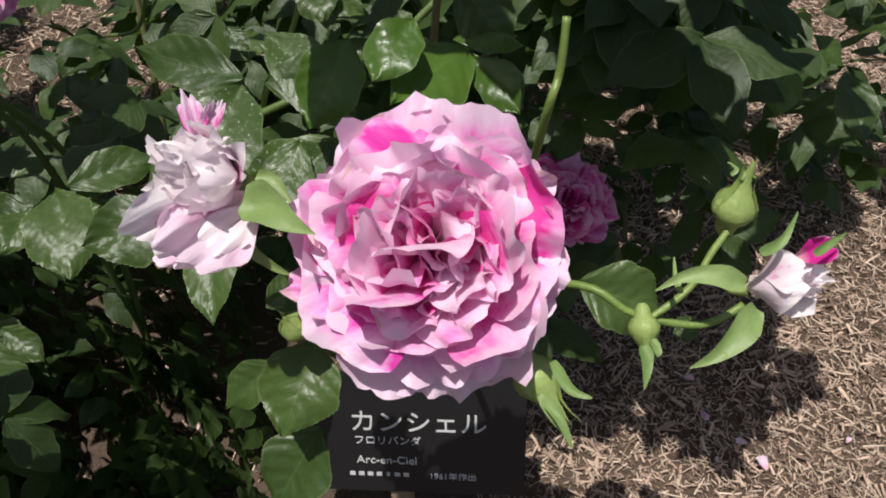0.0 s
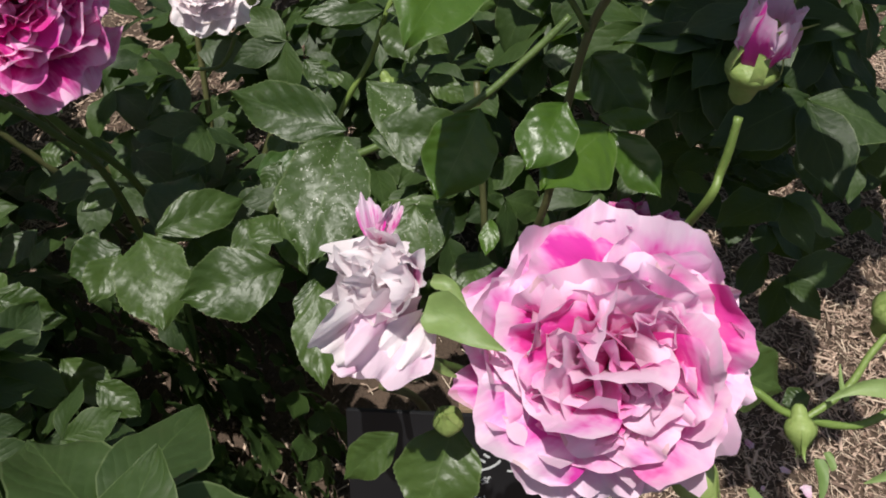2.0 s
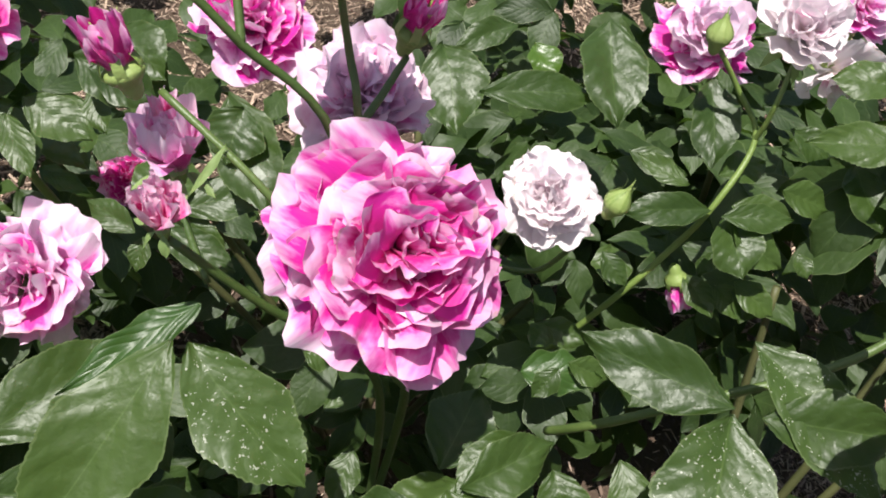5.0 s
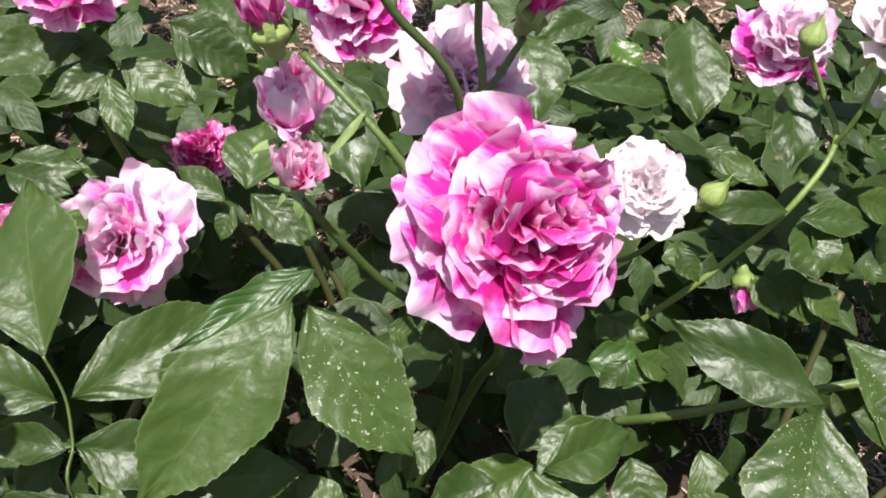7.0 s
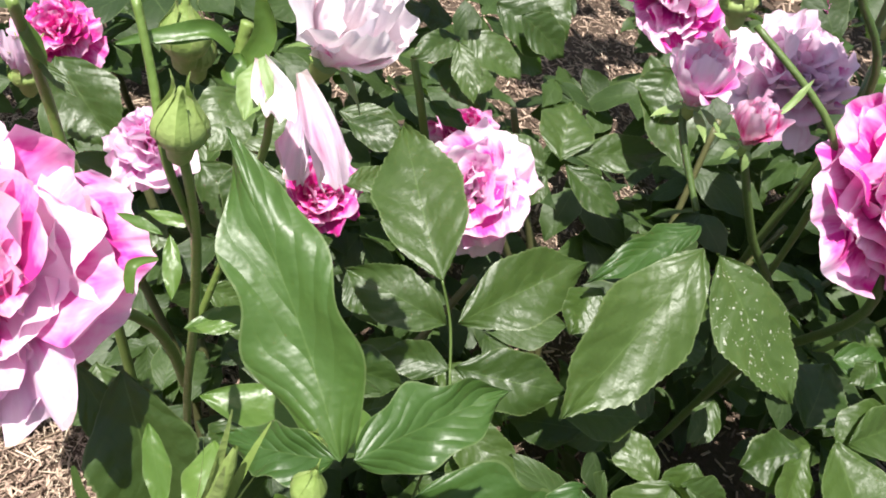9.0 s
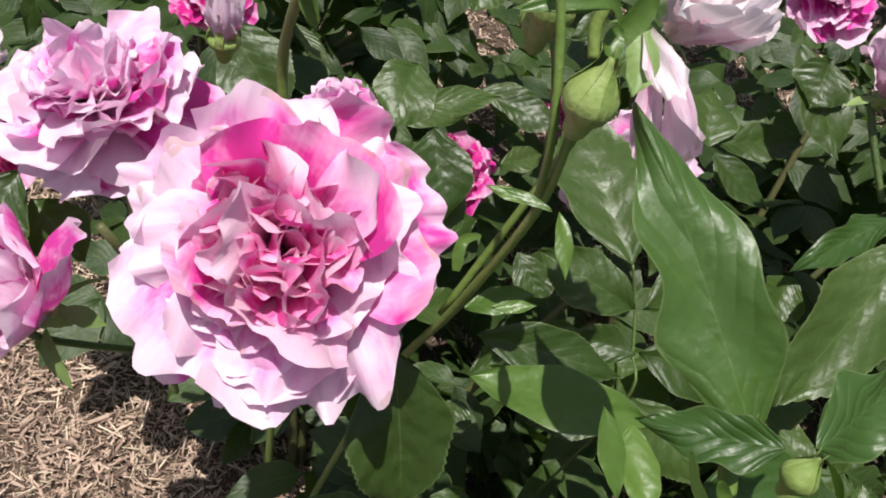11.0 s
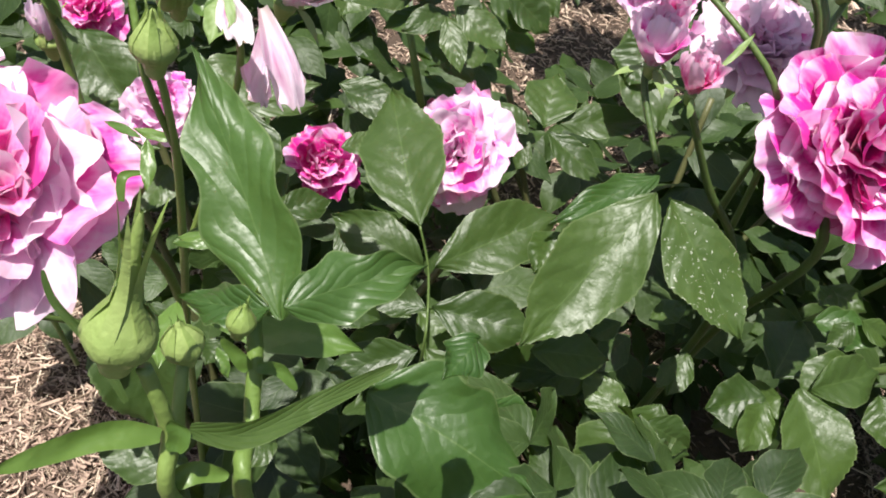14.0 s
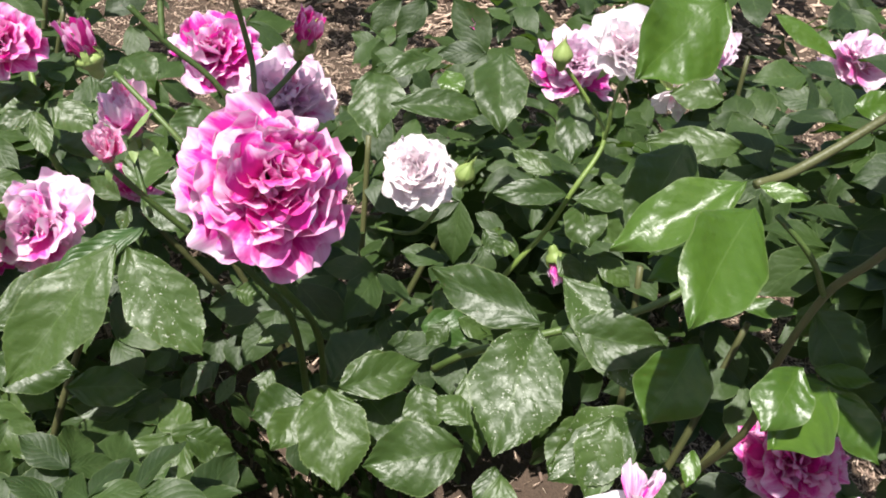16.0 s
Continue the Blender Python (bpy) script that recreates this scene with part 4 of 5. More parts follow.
leaflet(front, (-0.0568, 0.3197, 0.4849), (-0.0847, 0.2888, 0.4678), (.1, -.6, .8), .75, LEAF_YOUNG, 55)
leaflet(front, (-0.0293, 0.3478, 0.4687), (-0.0025, 0.3388, 0.4584), (0, -0.5, 0.85), .3, LEAF_YOUNG, 56)
leaflet(front, (-0.0022, 0.3085, 0.4570), (0.0138, 0.3123, 0.4597), (0, -0.5, 0.85), .7, LEAF_YOUNG, 57)
leaflet(front, (-0.0099, 0.2323, 0.3979), (-0.0242, 0.2094, 0.3877), (0, -0.5, 0.85), .7, LEAF_YOUNG, 58)
leaflet(front, (-0.0478, 0.3330, 0.4137), (-0.0702, 0.2854, 0.3969), (0, -0.5, 0.85), .55, LEAF, 59)
# rear right of the middle bush
leaflet(middle, (-0.1326, 0.4960, 0.3450), (-0.1266, 0.4387, 0.3250), (0, -0.5, 0.85), .58, LEAF, 60, fold=0.4)
leaflet(middle, (-0.1954, 0.4427, 0.3300), (-0.1334, 0.4575, 0.3250), (0, -0.5, 0.85), .33, LEAF, 61)
leaflet(middle, (-0.2150, 0.4817, 0.3250), (-0.2024, 0.4375, 0.3050), (0, -0.5, 0.85), .75, LEAF, 62)
leaflet(middle, (-0.0844, 0.4615, 0.3450), (-0.0826, 0.4183, 0.3250), (0, -0.5, 0.85), .52, LEAF, 63)
leaflet(middle, (-0.0812, 0.4011, 0.3150), (-0.1260, 0.3925, 0.3150), (0, -0.5, 0.85), .36, LEAF, 64, fold=0.4)
leaflet(middle, (-0.0747, 0.3986, 0.3150), (-0.0668, 0.3708, 0.3050), (0, -0.5, 0.85), .85, LEAF, 65)
leaflet(middle, (-0.0713, 0.4053, 0.3150), (-0.0379, 0.4067, 0.3100), (0, -0.5, 0.85), .55, LEAF, 66)
leaflet(middle, (-0.0926, 0.4102, 0.3200), (-0.1183, 0.4222, 0.3250), (0, -0.5, 0.85), .4, LEAF, 67)
leaflet(middle, (-0.0709, 0.4303, 0.3100), (-0.0443, 0.4452, 0.3100), (0, -0.5, 0.85), .6, LEAF, 68, fold=0.4)
leaflet(middle, (0.0006, 0.4554, 0.3600), (-0.0302, 0.4598, 0.3550), (0, -0.5, 0.85), .7, LEAF, 69)
leaflet(middle, (0.0153, 0.4313, 0.3450), (-0.0425, 0.4291, 0.3400), (0, -0.5, 0.85), .38, LEAF, 70)
leaflet(middle, (-0.0026, 0.4424, 0.3200), (0.0079, 0.4077, 0.3100), (0, -0.5, 0.85), .7, LEAF, 71)
leaflet(middle, (-0.0422, 0.3993, 0.2700), (-0.0495, 0.3754, 0.2650), (0, -0.5, 0.85), .8, LEAF, 72, fold=0.4)
leaflet(middle, (-0.0259, 0.4044, 0.2900), (-0.0203, 0.3931, 0.2850), (0, -0.5, 0.85), .8, LEAF, 73)
leaflet(middle, (-0.1163, 0.4060, 0.2750), (-0.1158, 0.3810, 0.2700), (0, -0.5, 0.85), .8, LEAF, 74)
leaflet(middle, (-0.1684, 0.4872, 0.3300), (-0.1552, 0.4703, 0.3250), (0, -0.5, 0.85), .8, LEAF_YOUNG, 75)
leaflet(middle, (-0.1766, 0.5005, 0.3300), (-0.2090, 0.4805, 0.3250), (0, -0.5, 0.85), .4, LEAF, 76, fold=0.4)
leaflet(middle, (-0.2943, 0.3917, 0.3450), (-0.2981, 0.3720, 0.3300), (0, -0.5, 0.85), 1.1, LEAF, 77)
leaflet(middle, (-0.3683, 0.4490, 0.3300), (-0.3401, 0.4283, 0.3200), (0, -0.5, 0.85), .75, LEAF, 78)
leaflet(middle, (-0.3965, 0.4284, 0.3000), (-0.3718, 0.3952, 0.2900), (0, -0.5, 0.85), .8, LEAF, 79)
leaflet(middle, (-0.2255, 0.3555, 0.3500), (-0.2159, 0.3438, 0.3450), (0, -0.5, 0.85), .6, LEAF, 80, fold=0.4)
# trio behind
leaflet(middle, (-0.3299, 0.3658, 0.2970), (-0.3295, 0.4020, 0.3050), (0, -0.5, 0.85), .78, LEAF, 81)
leaflet(middle, (-0.3242, 0.3718, 0.2970), (-0.2785, 0.3887, 0.3020), (0, -0.5, 0.85), .4, LEAF, 82)
leaflet(middle, (-0.3360, 0.3560, 0.2970), (-0.3602, 0.3683, 0.3000), (0, -0.5, 0.85), .48, LEAF, 83)
leaflet(middle, (-0.3269, 0.3634, 0.2970), (-0.2925, 0.3509, 0.2850), (0, -0.5, 0.85), .46, LEAF, 84, fold=0.4)
leaflet(middle, (-0.3340, 0.3604, 0.2900), (-0.3363, 0.3476, 0.2800), (0, -0.5, 0.85), .6, LEAF, 85)
leaflet(middle, (-0.3984, 0.4012, 0.3200), (-0.4208, 0.3788, 0.3150), (0, -0.5, 0.85), .55, LEAF, 86)
leaflet(middle, (-0.3979, 0.3985, 0.3200), (-0.3837, 0.3754, 0.3050), (0, -0.5, 0.85), .62, LEAF, 87)
leaflet(middle, (-0.3794, 0.4259, 0.3300), (-0.3441, 0.4150, 0.3200), (0, -0.5, 0.85), .72, LEAF, 88, fold=0.4)
leaflet(middle, (-0.3975, 0.4050, 0.3250), (-0.4173, 0.4004, 0.3300), (0, -0.5, 0.85), .7, LEAF, 89)
leaflet(middle, (-0.3746, 0.4236, 0.3150), (-0.3629, 0.4040, 0.3050), (0, -0.5, 0.85), .55, LEAF, 90)
leaflet(middle, (-0.3645, 0.4508, 0.2900), (-0.3417, 0.4550, 0.2800), (0, -0.5, 0.85), .6, LEAF_YOUNG, 91)
leaflet(middle, (-0.3043, 0.4050, 0.3400), (-0.2788, 0.3573, 0.3200), (0, -0.5, 0.85), .5, LEAF, 92, fold=0.4)
leaflet(middle, (-0.4313, 0.3743, 0.2700), (-0.4028, 0.3788, 0.2700), (0, -0.5, 0.85), .5, LEAF, 93)
leaflet(middle, (-0.1827, 0.2825, 0.2500), (-0.2148, 0.2605, 0.2400), (0, -0.5, 0.85), .7, LEAF, 94)
leaflet(middle, (-0.1793, 0.2865, 0.2500), (-0.1512, 0.2656, 0.2400), (0, -0.5, 0.85), .95, LEAF, 95)
leaflet(middle, (-0.2495, 0.2467, 0.2650), (-0.2549, 0.2245, 0.2500), (0, -0.5, 0.85), .9, LEAF, 96, fold=0.4)
leaflet(middle, (-0.2930, 0.2563, 0.2500), (-0.3265, 0.2484, 0.2550), (0, -0.5, 0.85), .6, LEAF, 97)
leaflet(middle, (-0.3416, 0.2283, 0.2600), (-0.3359, 0.2106, 0.2500), (0, -0.5, 0.85), .95, LEAF, 98)
# west near shoot
leaflet(west, (-0.3885, 0.1455, 0.3945), (-0.4280, 0.1890, 0.4250), (-.1, -.75, .65), .31, LEAF_FRESH, 99, wave=0.05)
leaflet(west, (-0.3867, 0.1398, 0.4076), (-0.3614, 0.1626, 0.4069), (0, -0.5, 0.85), .42, LEAF_FRESH, 100)
leaflet(west, (-0.3899, 0.1401, 0.4049), (-0.4115, 0.1441, 0.3936), (0, -0.5, 0.85), .4, LEAF_FRESH, 101)
leaflet(west, (-0.4116, 0.1431, 0.3927), (-0.4083, 0.1272, 0.3921), (0, -0.5, 0.85), .5, LEAF_SHOOT, 102)
leaflet(west, (-0.3468, 0.1462, 0.4081), (-0.3519, 0.1332, 0.4099), (0, -0.5, 0.85), .7, LEAF_FRESH, 103)
leaflet(west, (-0.4215, 0.1385, 0.4026), (-0.4145, 0.1279, 0.3936), (0, -0.5, 0.85), .3, LEAF_SHOOT, 105)
leaflet(west, (-0.3954, 0.1276, 0.4062), (-0.3915, 0.1237, 0.4028), (0, -0.5, 0.85), .4, LEAF_SHOOT, 107)
leaflet(west, (-0.4513, 0.1808, 0.3350), (-0.4326, 0.1575, 0.2900), (0.3, -0.9, -0.1), .55, LEAF, 108, fold=0.4)
leaflet(west, (-0.4658, 0.1815, 0.3300), (-0.4391, 0.1660, 0.3000), (0, -0.5, 0.85), .3, LEAF, 109)
leaflet(west, (-0.4260, 0.1661, 0.2500), (-0.4643, 0.1640, 0.2500), (0, -0.5, 0.85), .55, LEAF, 110)
leaflet(west, (-0.4030, 0.1936, 0.2400), (-0.4142, 0.1745, 0.2400), (0, -0.5, 0.85), .7, LEAF, 111)
leaflet(west, (-0.4286, 0.1971, 0.3300), (-0.3825, 0.2022, 0.3250), (0, -0.5, 0.85), .36, LEAF, 112, fold=0.4)
leaflet(west, (-0.4296, 0.1798, 0.3350), (-0.3736, 0.1856, 0.3300), (0, -0.5, 0.85), .3, LEAF_SHOOT, 113)
leaflet(west, (-0.4377, 0.1891, 0.3500), (-0.4198, 0.1994, 0.3520), (0, -0.5, 0.85), .35, LEAF_SHOOT, 114)
leaflet(west, (-0.5722, 0.2162, 0.3100), (-0.5719, 0.1908, 0.2900), (0, -0.5, 0.85), .65, LEAF, 115)
leaflet(west, (-0.5687, 0.2150, 0.3000), (-0.5497, 0.2092, 0.2850), (0, -0.5, 0.85), .8, LEAF, 116, fold=0.4)
leaflet(west, (-0.4797, 0.3239, 0.2850), (-0.4407, 0.3448, 0.2850), (0, -0.5, 0.85), .3, LEAF, 117)
leaflet(west, (-0.4846, 0.3215, 0.2700), (-0.4950, 0.3513, 0.2800), (0, -0.5, 0.85), .5, LEAF, 118)
leaflet(west, (-0.4888, 0.3213, 0.2700), (-0.4484, 0.3028, 0.2500), (0, -0.5, 0.85), .55, LEAF, 119)
leaflet(west, (-0.4428, 0.2986, 0.2500), (-0.4213, 0.3177, 0.2500), (0, -0.5, 0.85), .6, LEAF, 120, fold=0.4)
leaflet(west, (-0.4078, 0.2786, 0.2800), (-0.3895, 0.2636, 0.2700), (0, -0.5, 0.85), .6, LEAF, 121)
leaflet(west, (-0.3963, 0.3217, 0.3100), (-0.3604, 0.3171, 0.3000), (0, -0.5, 0.85), .5, LEAF, 122)
leaflet(west, (-0.5451, 0.3170, 0.3100), (-0.5126, 0.2968, 0.2900), (0, -0.5, 0.85), .7, LEAF, 123)
leaflet(west, (-0.5375, 0.3011, 0.2700), (-0.5038, 0.3029, 0.2650), (0, -0.5, 0.85), .55, LEAF, 124, fold=0.4)
leaflet(west, (-0.4882, 0.2807, 0.2800), (-0.4897, 0.2573, 0.2700), (0, -0.5, 0.85), .7, LEAF, 125)
leaflet(west, (-0.4926, 0.2289, 0.2400), (-0.4788, 0.2127, 0.2300), (0, -0.5, 0.85), .7, LEAF, 126)
leaflet(west, (-0.4239, 0.1932, 0.3000), (-0.4255, 0.1808, 0.3000), (0, -0.5, 0.85), .9, LEAF, 127)
leaflet(west, (-0.4064, 0.2234, 0.3000), (-0.3747, 0.2276, 0.2900), (0, -0.5, 0.85), .55, LEAF, 128, fold=0.4)
leaflet(west, (-0.4184, 0.2155, 0.2800), (-0.3953, 0.2406, 0.2800), (0, -0.5, 0.85), .45, LEAF, 129)
leaflet(west, (-0.4213, 0.1952, 0.3200), (-0.3882, 0.1916, 0.3100), (0, -0.5, 0.85), .3, LEAF_SHOOT, 130)
# shaded rear right
leaflet(front, (0.1800, 0.3880, 0.2700), (0.1760, 0.3720, 0.2550), (0, -0.5, 0.85), 0.8, LEAF_YOUNG, 131)
leaflet(front, (0.1830, 0.3770, 0.2700), (0.1870, 0.3620, 0.2550), (0, -0.5, 0.85), 0.45, LEAF_YOUNG, 132)
leaflet(front, (0.2070, 0.3840, 0.2700), (0.1950, 0.3480, 0.2550), (0, -0.5, 0.85), 0.55, LEAF_YOUNG, 133)
leaflet(front, (0.2000, 0.4380, 0.2700), (0.2080, 0.4310, 0.2550), (0, -0.5, 0.85), 0.7, LEAF, 134)
leaflet(front, (0.2390, 0.3730, 0.2700), (0.2370, 0.3240, 0.2550), (0, -0.5, 0.85), 0.5, LEAF, 135)
leaflet(front, (0.2310, 0.4090, 0.2700), (0.2510, 0.3970, 0.2550), (0, -0.5, 0.85), 0.55, LEAF, 136)
leaflet(front, (0.1500, 0.4010, 0.2700), (0.1460, 0.3900, 0.2550), (0, -0.5, 0.85), 0.6, LEAF, 137)
leaflet(front, (0.2516, 0.5563, 0.0600), (0.2399, 0.5279, 0.0500), (0, -0.5, 0.85), .4, LEAF, 138)
leaflet(front, (0.0049, 0.3674, 0.3100), (0.0247, 0.3651, 0.3150), (0, -0.5, 0.85), .7, LEAF, 139)
leaflet(front, (0.0046, 0.3320, 0.3200), (0.0369, 0.3271, 0.3250), (0, -0.5, 0.85), .3, LEAF_YOUNG, 140)
leaflet(front, (-0.0635, 0.4072, 0.2800), (-0.0707, 0.3983, 0.2700), (0, -0.5, 0.85), .6, LEAF, 141)
leaflet(front, (0.0146, 0.2505, 0.3687), (0.0295, 0.2266, 0.3617), (0, -0.5, 0.85), .6, LEAF_YOUNG, 142)
# pale leafy sepals
leaflet(west, (-0.4336, 0.1755, 0.4054), (-0.4289, 0.1649, 0.3991), (0, -0.5, 0.85), .28, LEAF_SHOOT, 151, name="sepal")
leaflet(west, (-0.4348, 0.1752, 0.4051), (-0.4457, 0.1777, 0.4043), (0, -0.5, 0.85), .2, LEAF_SHOOT, 152, name="sepal")
leaflet(west, (-0.4336, 0.2099, 0.4306), (-0.4549, 0.2001, 0.4271), (0, -0.5, 0.85), .17, LEAF_SHOOT, 153, name="sepal")
leaflet(west, (-0.4503, 0.2035, 0.3633), (-0.4527, 0.1927, 0.3535), (0, -0.5, 0.85), .2, LEAF_SHOOT, 154, name="sepal")
leaflet(west, (-0.4339, 0.1898, 0.3925), (-0.4462, 0.1901, 0.3919), (0, -0.5, 0.85), .25, LEAF_SHOOT, 155, name="sepal")
leaflet(west, (-0.4331, 0.1839, 0.3604), (-0.4226, 0.1864, 0.3634), (0, -0.5, 0.85), .3, LEAF_SHOOT, 156, name="sepal")
leaflet(middle, (-0.2856, 0.2999, 0.3940), (-0.2767, 0.3117, 0.4051), (0, -0.5, 0.85), .14, SEPAL_GREEN, 157, name="sepal")
# more of the near shoots
leaflet(west, (-0.3680, 0.1637, 0.3450), (-0.3124, 0.1574, 0.3250), (0, -0.5, 0.85), .62, LEAF_FRESH, 158)
leaflet(west, (-0.3325, 0.1785, 0.3320), (-0.3092, 0.1837, 0.3180), (0, -0.5, 0.85), .5, LEAF_FRESH, 159)
leaflet(west, (-0.5030, 0.2404, 0.3926), (-0.4961, 0.2387, 0.3781), (0, -0.5, 0.85), .3, LEAF_SHOOT, 162)
leaflet(west, (-0.5060, 0.2477, 0.3721), (-0.4910, 0.2415, 0.3676), (0, -0.5, 0.85), .25, LEAF, 163)
leaflet(middle, (-0.3672, 0.4440, 0.3250), (-0.3421, 0.4341, 0.3100), (0, -0.5, 0.85), .7, LEAF, 164, fold=0.4)
leaflet(middle, (-0.4493, 0.4412, 0.3000), (-0.4528, 0.4161, 0.2900), (0, -0.5, 0.85), .85, LEAF, 165)
leaflet(middle, (-0.4379, 0.3714, 0.2800), (-0.4057, 0.3731, 0.2800), (0, -0.5, 0.85), .5, LEAF, 166)
leaflet(middle, (-0.3201, 0.3727, 0.2900), (-0.2999, 0.3589, 0.2800), (0, -0.5, 0.85), .6, LEAF, 167)
leaflet(middle, (-0.3977, 0.4003, 0.2800), (-0.3710, 0.3915, 0.2750), (0, -0.5, 0.85), .35, LEAF_FRESH, 168)
leaflet(middle, (-0.2232, 0.3298, 0.2700), (-0.2457, 0.3250, 0.2700), (0, -0.5, 0.85), .8, LEAF, 169)
leaflet(middle, (-0.2476, 0.3123, 0.2400), (-0.2285, 0.3314, 0.2400), (0, -0.5, 0.85), .5, LEAF, 170)
leaflet(middle, (-0.1556, 0.3465, 0.2400), (-0.1145, 0.3485, 0.2400), (0, -0.5, 0.85), .55, LEAF_FRESH, 171)
leaflet(middle, (-0.1460, 0.3759, 0.2400), (-0.1221, 0.3671, 0.2400), (0, -0.5, 0.85), .6, LEAF, 172, fold=0.4)

# ---- stems that show ----
stem(middle, [(-0.2250, 0.3100, 0.0000), (-0.2113, 0.3242, 0.2200), (-0.2198, 0.2822, 0.3400), (-0.2360, 0.2980, 0.3650)], .0026, .0016, STEM)
stem(middle, [(-0.2220, 0.3180, 0.0000), (-0.2210, 0.3130, 0.2400), (-0.2370, 0.3050, 0.3080), (-0.2653, 0.2973, 0.3445), (-0.2906, 0.2915, 0.3826)], .0024, .0014, STEM)
stem(middle, [(-0.2400, 0.3100, 0.3000), (-0.2500, 0.3060, 0.3600), (-0.2640, 0.3050, 0.3930), (-0.2985, 0.3243, 0.4098)], .0015, .0012, STEM)
stem(middle, [(-0.2420, 0.3320, 0.3000), (-0.2480, 0.3290, 0.3950), (-0.2743, 0.3265, 0.4292), (-0.2860, 0.3262, 0.4430)], .0015, .0013, STEM)
stem(middle, [(-0.2743, 0.3265, 0.4292), (-0.2770, 0.3360, 0.4400), (-0.2790, 0.3450, 0.4500)], .0014, .0012, STEM)
stem(middle, [(-0.2390, 0.3380, 0.3000), (-0.2422, 0.3415, 0.3900), (-0.2480, 0.3558, 0.4095), (-0.2560, 0.3560, 0.4560)], .0015, .0013, STEM)
stem(middle, [(-0.2425, 0.3430, 0.3880), (-0.2352, 0.3627, 0.3912), (-0.2300, 0.3750, 0.3960)], .0015, .0013, STEM)
stem(middle, [(-0.3010, 0.3350, 0.3650), (-0.3000, 0.3245, 0.3602), (-0.2867, 0.3041, 0.3435)], .0017, .0013, STEM)
stem(middle, [(-0.1350, 0.3900, 0.1800), (-0.1083, 0.3909, 0.2503), (-0.0900, 0.4000, 0.2830), (-0.0790, 0.4050, 0.3150), (-0.0654, 0.4284, 0.3380), (-0.0790, 0.4400, 0.3550), (-0.0950, 0.4420, 0.3730)], .0019, .0012, STEM_LIGHT)
stem(middle, [(-0.0654, 0.4284, 0.3380), (-0.0655, 0.4275, 0.3500), (-0.0660, 0.4290, 0.3640), (-0.0620, 0.4420, 0.3800)], .0013, .0011, STEM_LIGHT)
stem(front, [(-0.1429, 0.3163, 0.2400), (-0.1274, 0.3077, 0.2700), (-0.1015, 0.3114, 0.2850), (-0.0390, 0.3259, 0.3100), (-0.0103, 0.3390, 0.3300), (0.0118, 0.3502, 0.3500)], .0022, .0019, STEM)
stem(middle, [(-0.1532, 0.3548, 0.3300), (-0.1647, 0.3551, 0.3100), (-0.1869, 0.3642, 0.3000)], .0012, .001, STEM)
stem(middle, [(-0.3680, 0.4200, 0.1500), (-0.4000, 0.3966, 0.2760), (-0.4287, 0.4395, 0.3138), (-0.4420, 0.4620, 0.3330)], .0024, .0018, STEM_LIGHT)
stem(west, [(-0.4700, 0.2400, 0.0000), (-0.4979, 0.2484, 0.3000), (-0.5019, 0.2481, 0.3300), (-0.5065, 0.2498, 0.3600), (-0.5002, 0.2353, 0.4000)], .0022, .0015, STEM_LIGHT)
stem(west, [(-0.4550, 0.2300, 0.0000), (-0.4470, 0.2100, 0.2500), (-0.4380, 0.1960, 0.3400), (-0.4340, 0.1890, 0.3900), (-0.4360, 0.1880, 0.4150)], .0016, .0010, STEM_LIGHT)
stem(west, [(-0.4340, 0.1890, 0.3900), (-0.4391, 0.1872, 0.4126), (-0.4444, 0.1941, 0.4275), (-0.4495, 0.1999, 0.4389)], .0010, .0009, STEM_LIGHT)
stem(west, [(-0.4470, 0.2100, 0.2800), (-0.4550, 0.2050, 0.3200), (-0.4750, 0.1880, 0.3520)], .0019, .0016, STEM_LIGHT)
stem(west, [(-0.4400, 0.2000, 0.3300), (-0.4272, 0.2149, 0.3997), (-0.4315, 0.2107, 0.4223)], .0011, .0010, STEM_LIGHT)
stem(west, [(-0.5300, 0.2400, 0.1500), (-0.5450, 0.2350, 0.2800), (-0.5520, 0.2280, 0.3250)], .0014, .0012, STEM_LIGHT)
stem(west, [(-0.5000, 0.2400, 0.2000), (-0.5462, 0.1833, 0.2777), (-0.5518, 0.1836, 0.2844)], .0014, .0012, STEM)
stem(front, [(0.0000, 0.3500, 0.0000), (0.0000, 0.2500, 0.2000), (0.0000, 0.1620, 0.3520)], .0026, .0018, STEM)
stem(front, [(0.0000, 0.1900, 0.2700), (-0.0544, 0.1613, 0.3461), (-0.0608, 0.1570, 0.3686), (-0.0639, 0.1578, 0.3757)], .0016, .0013, STEM)
stem(front, [(0.0050, 0.1700, 0.3300), (0.0444, 0.1516, 0.3510), (0.0611, 0.1428, 0.3475), (0.0829, 0.1400, 0.3452), (0.0966, 0.1449, 0.3493)], .0014, .0013, STEM_LIGHT)
stem(front, [(0.0666, 0.1414, 0.3464), (0.0790, 0.1485, 0.3536), (0.0855, 0.1562, 0.3614), (0.0906, 0.1613, 0.3670)], .0013, .0011, STEM_LIGHT)
stem(front, [(0.0300, 0.2600, 0.2000), (0.0340, 0.2033, 0.3683), (0.0379, 0.2045, 0.3954), (0.0387, 0.2099, 0.4129)], .0016, .0014, STEM_LIGHT)
stem(front, [(-0.0200, 0.3000, 0.1000), (-0.0079, 0.2453, 0.3170), (-0.0041, 0.2554, 0.3637), (-0.0003, 0.2603, 0.4062), (0.0060, 0.2576, 0.4300), (0.0106, 0.2543, 0.4531)], .0017, .0015, STEM_WOODY)
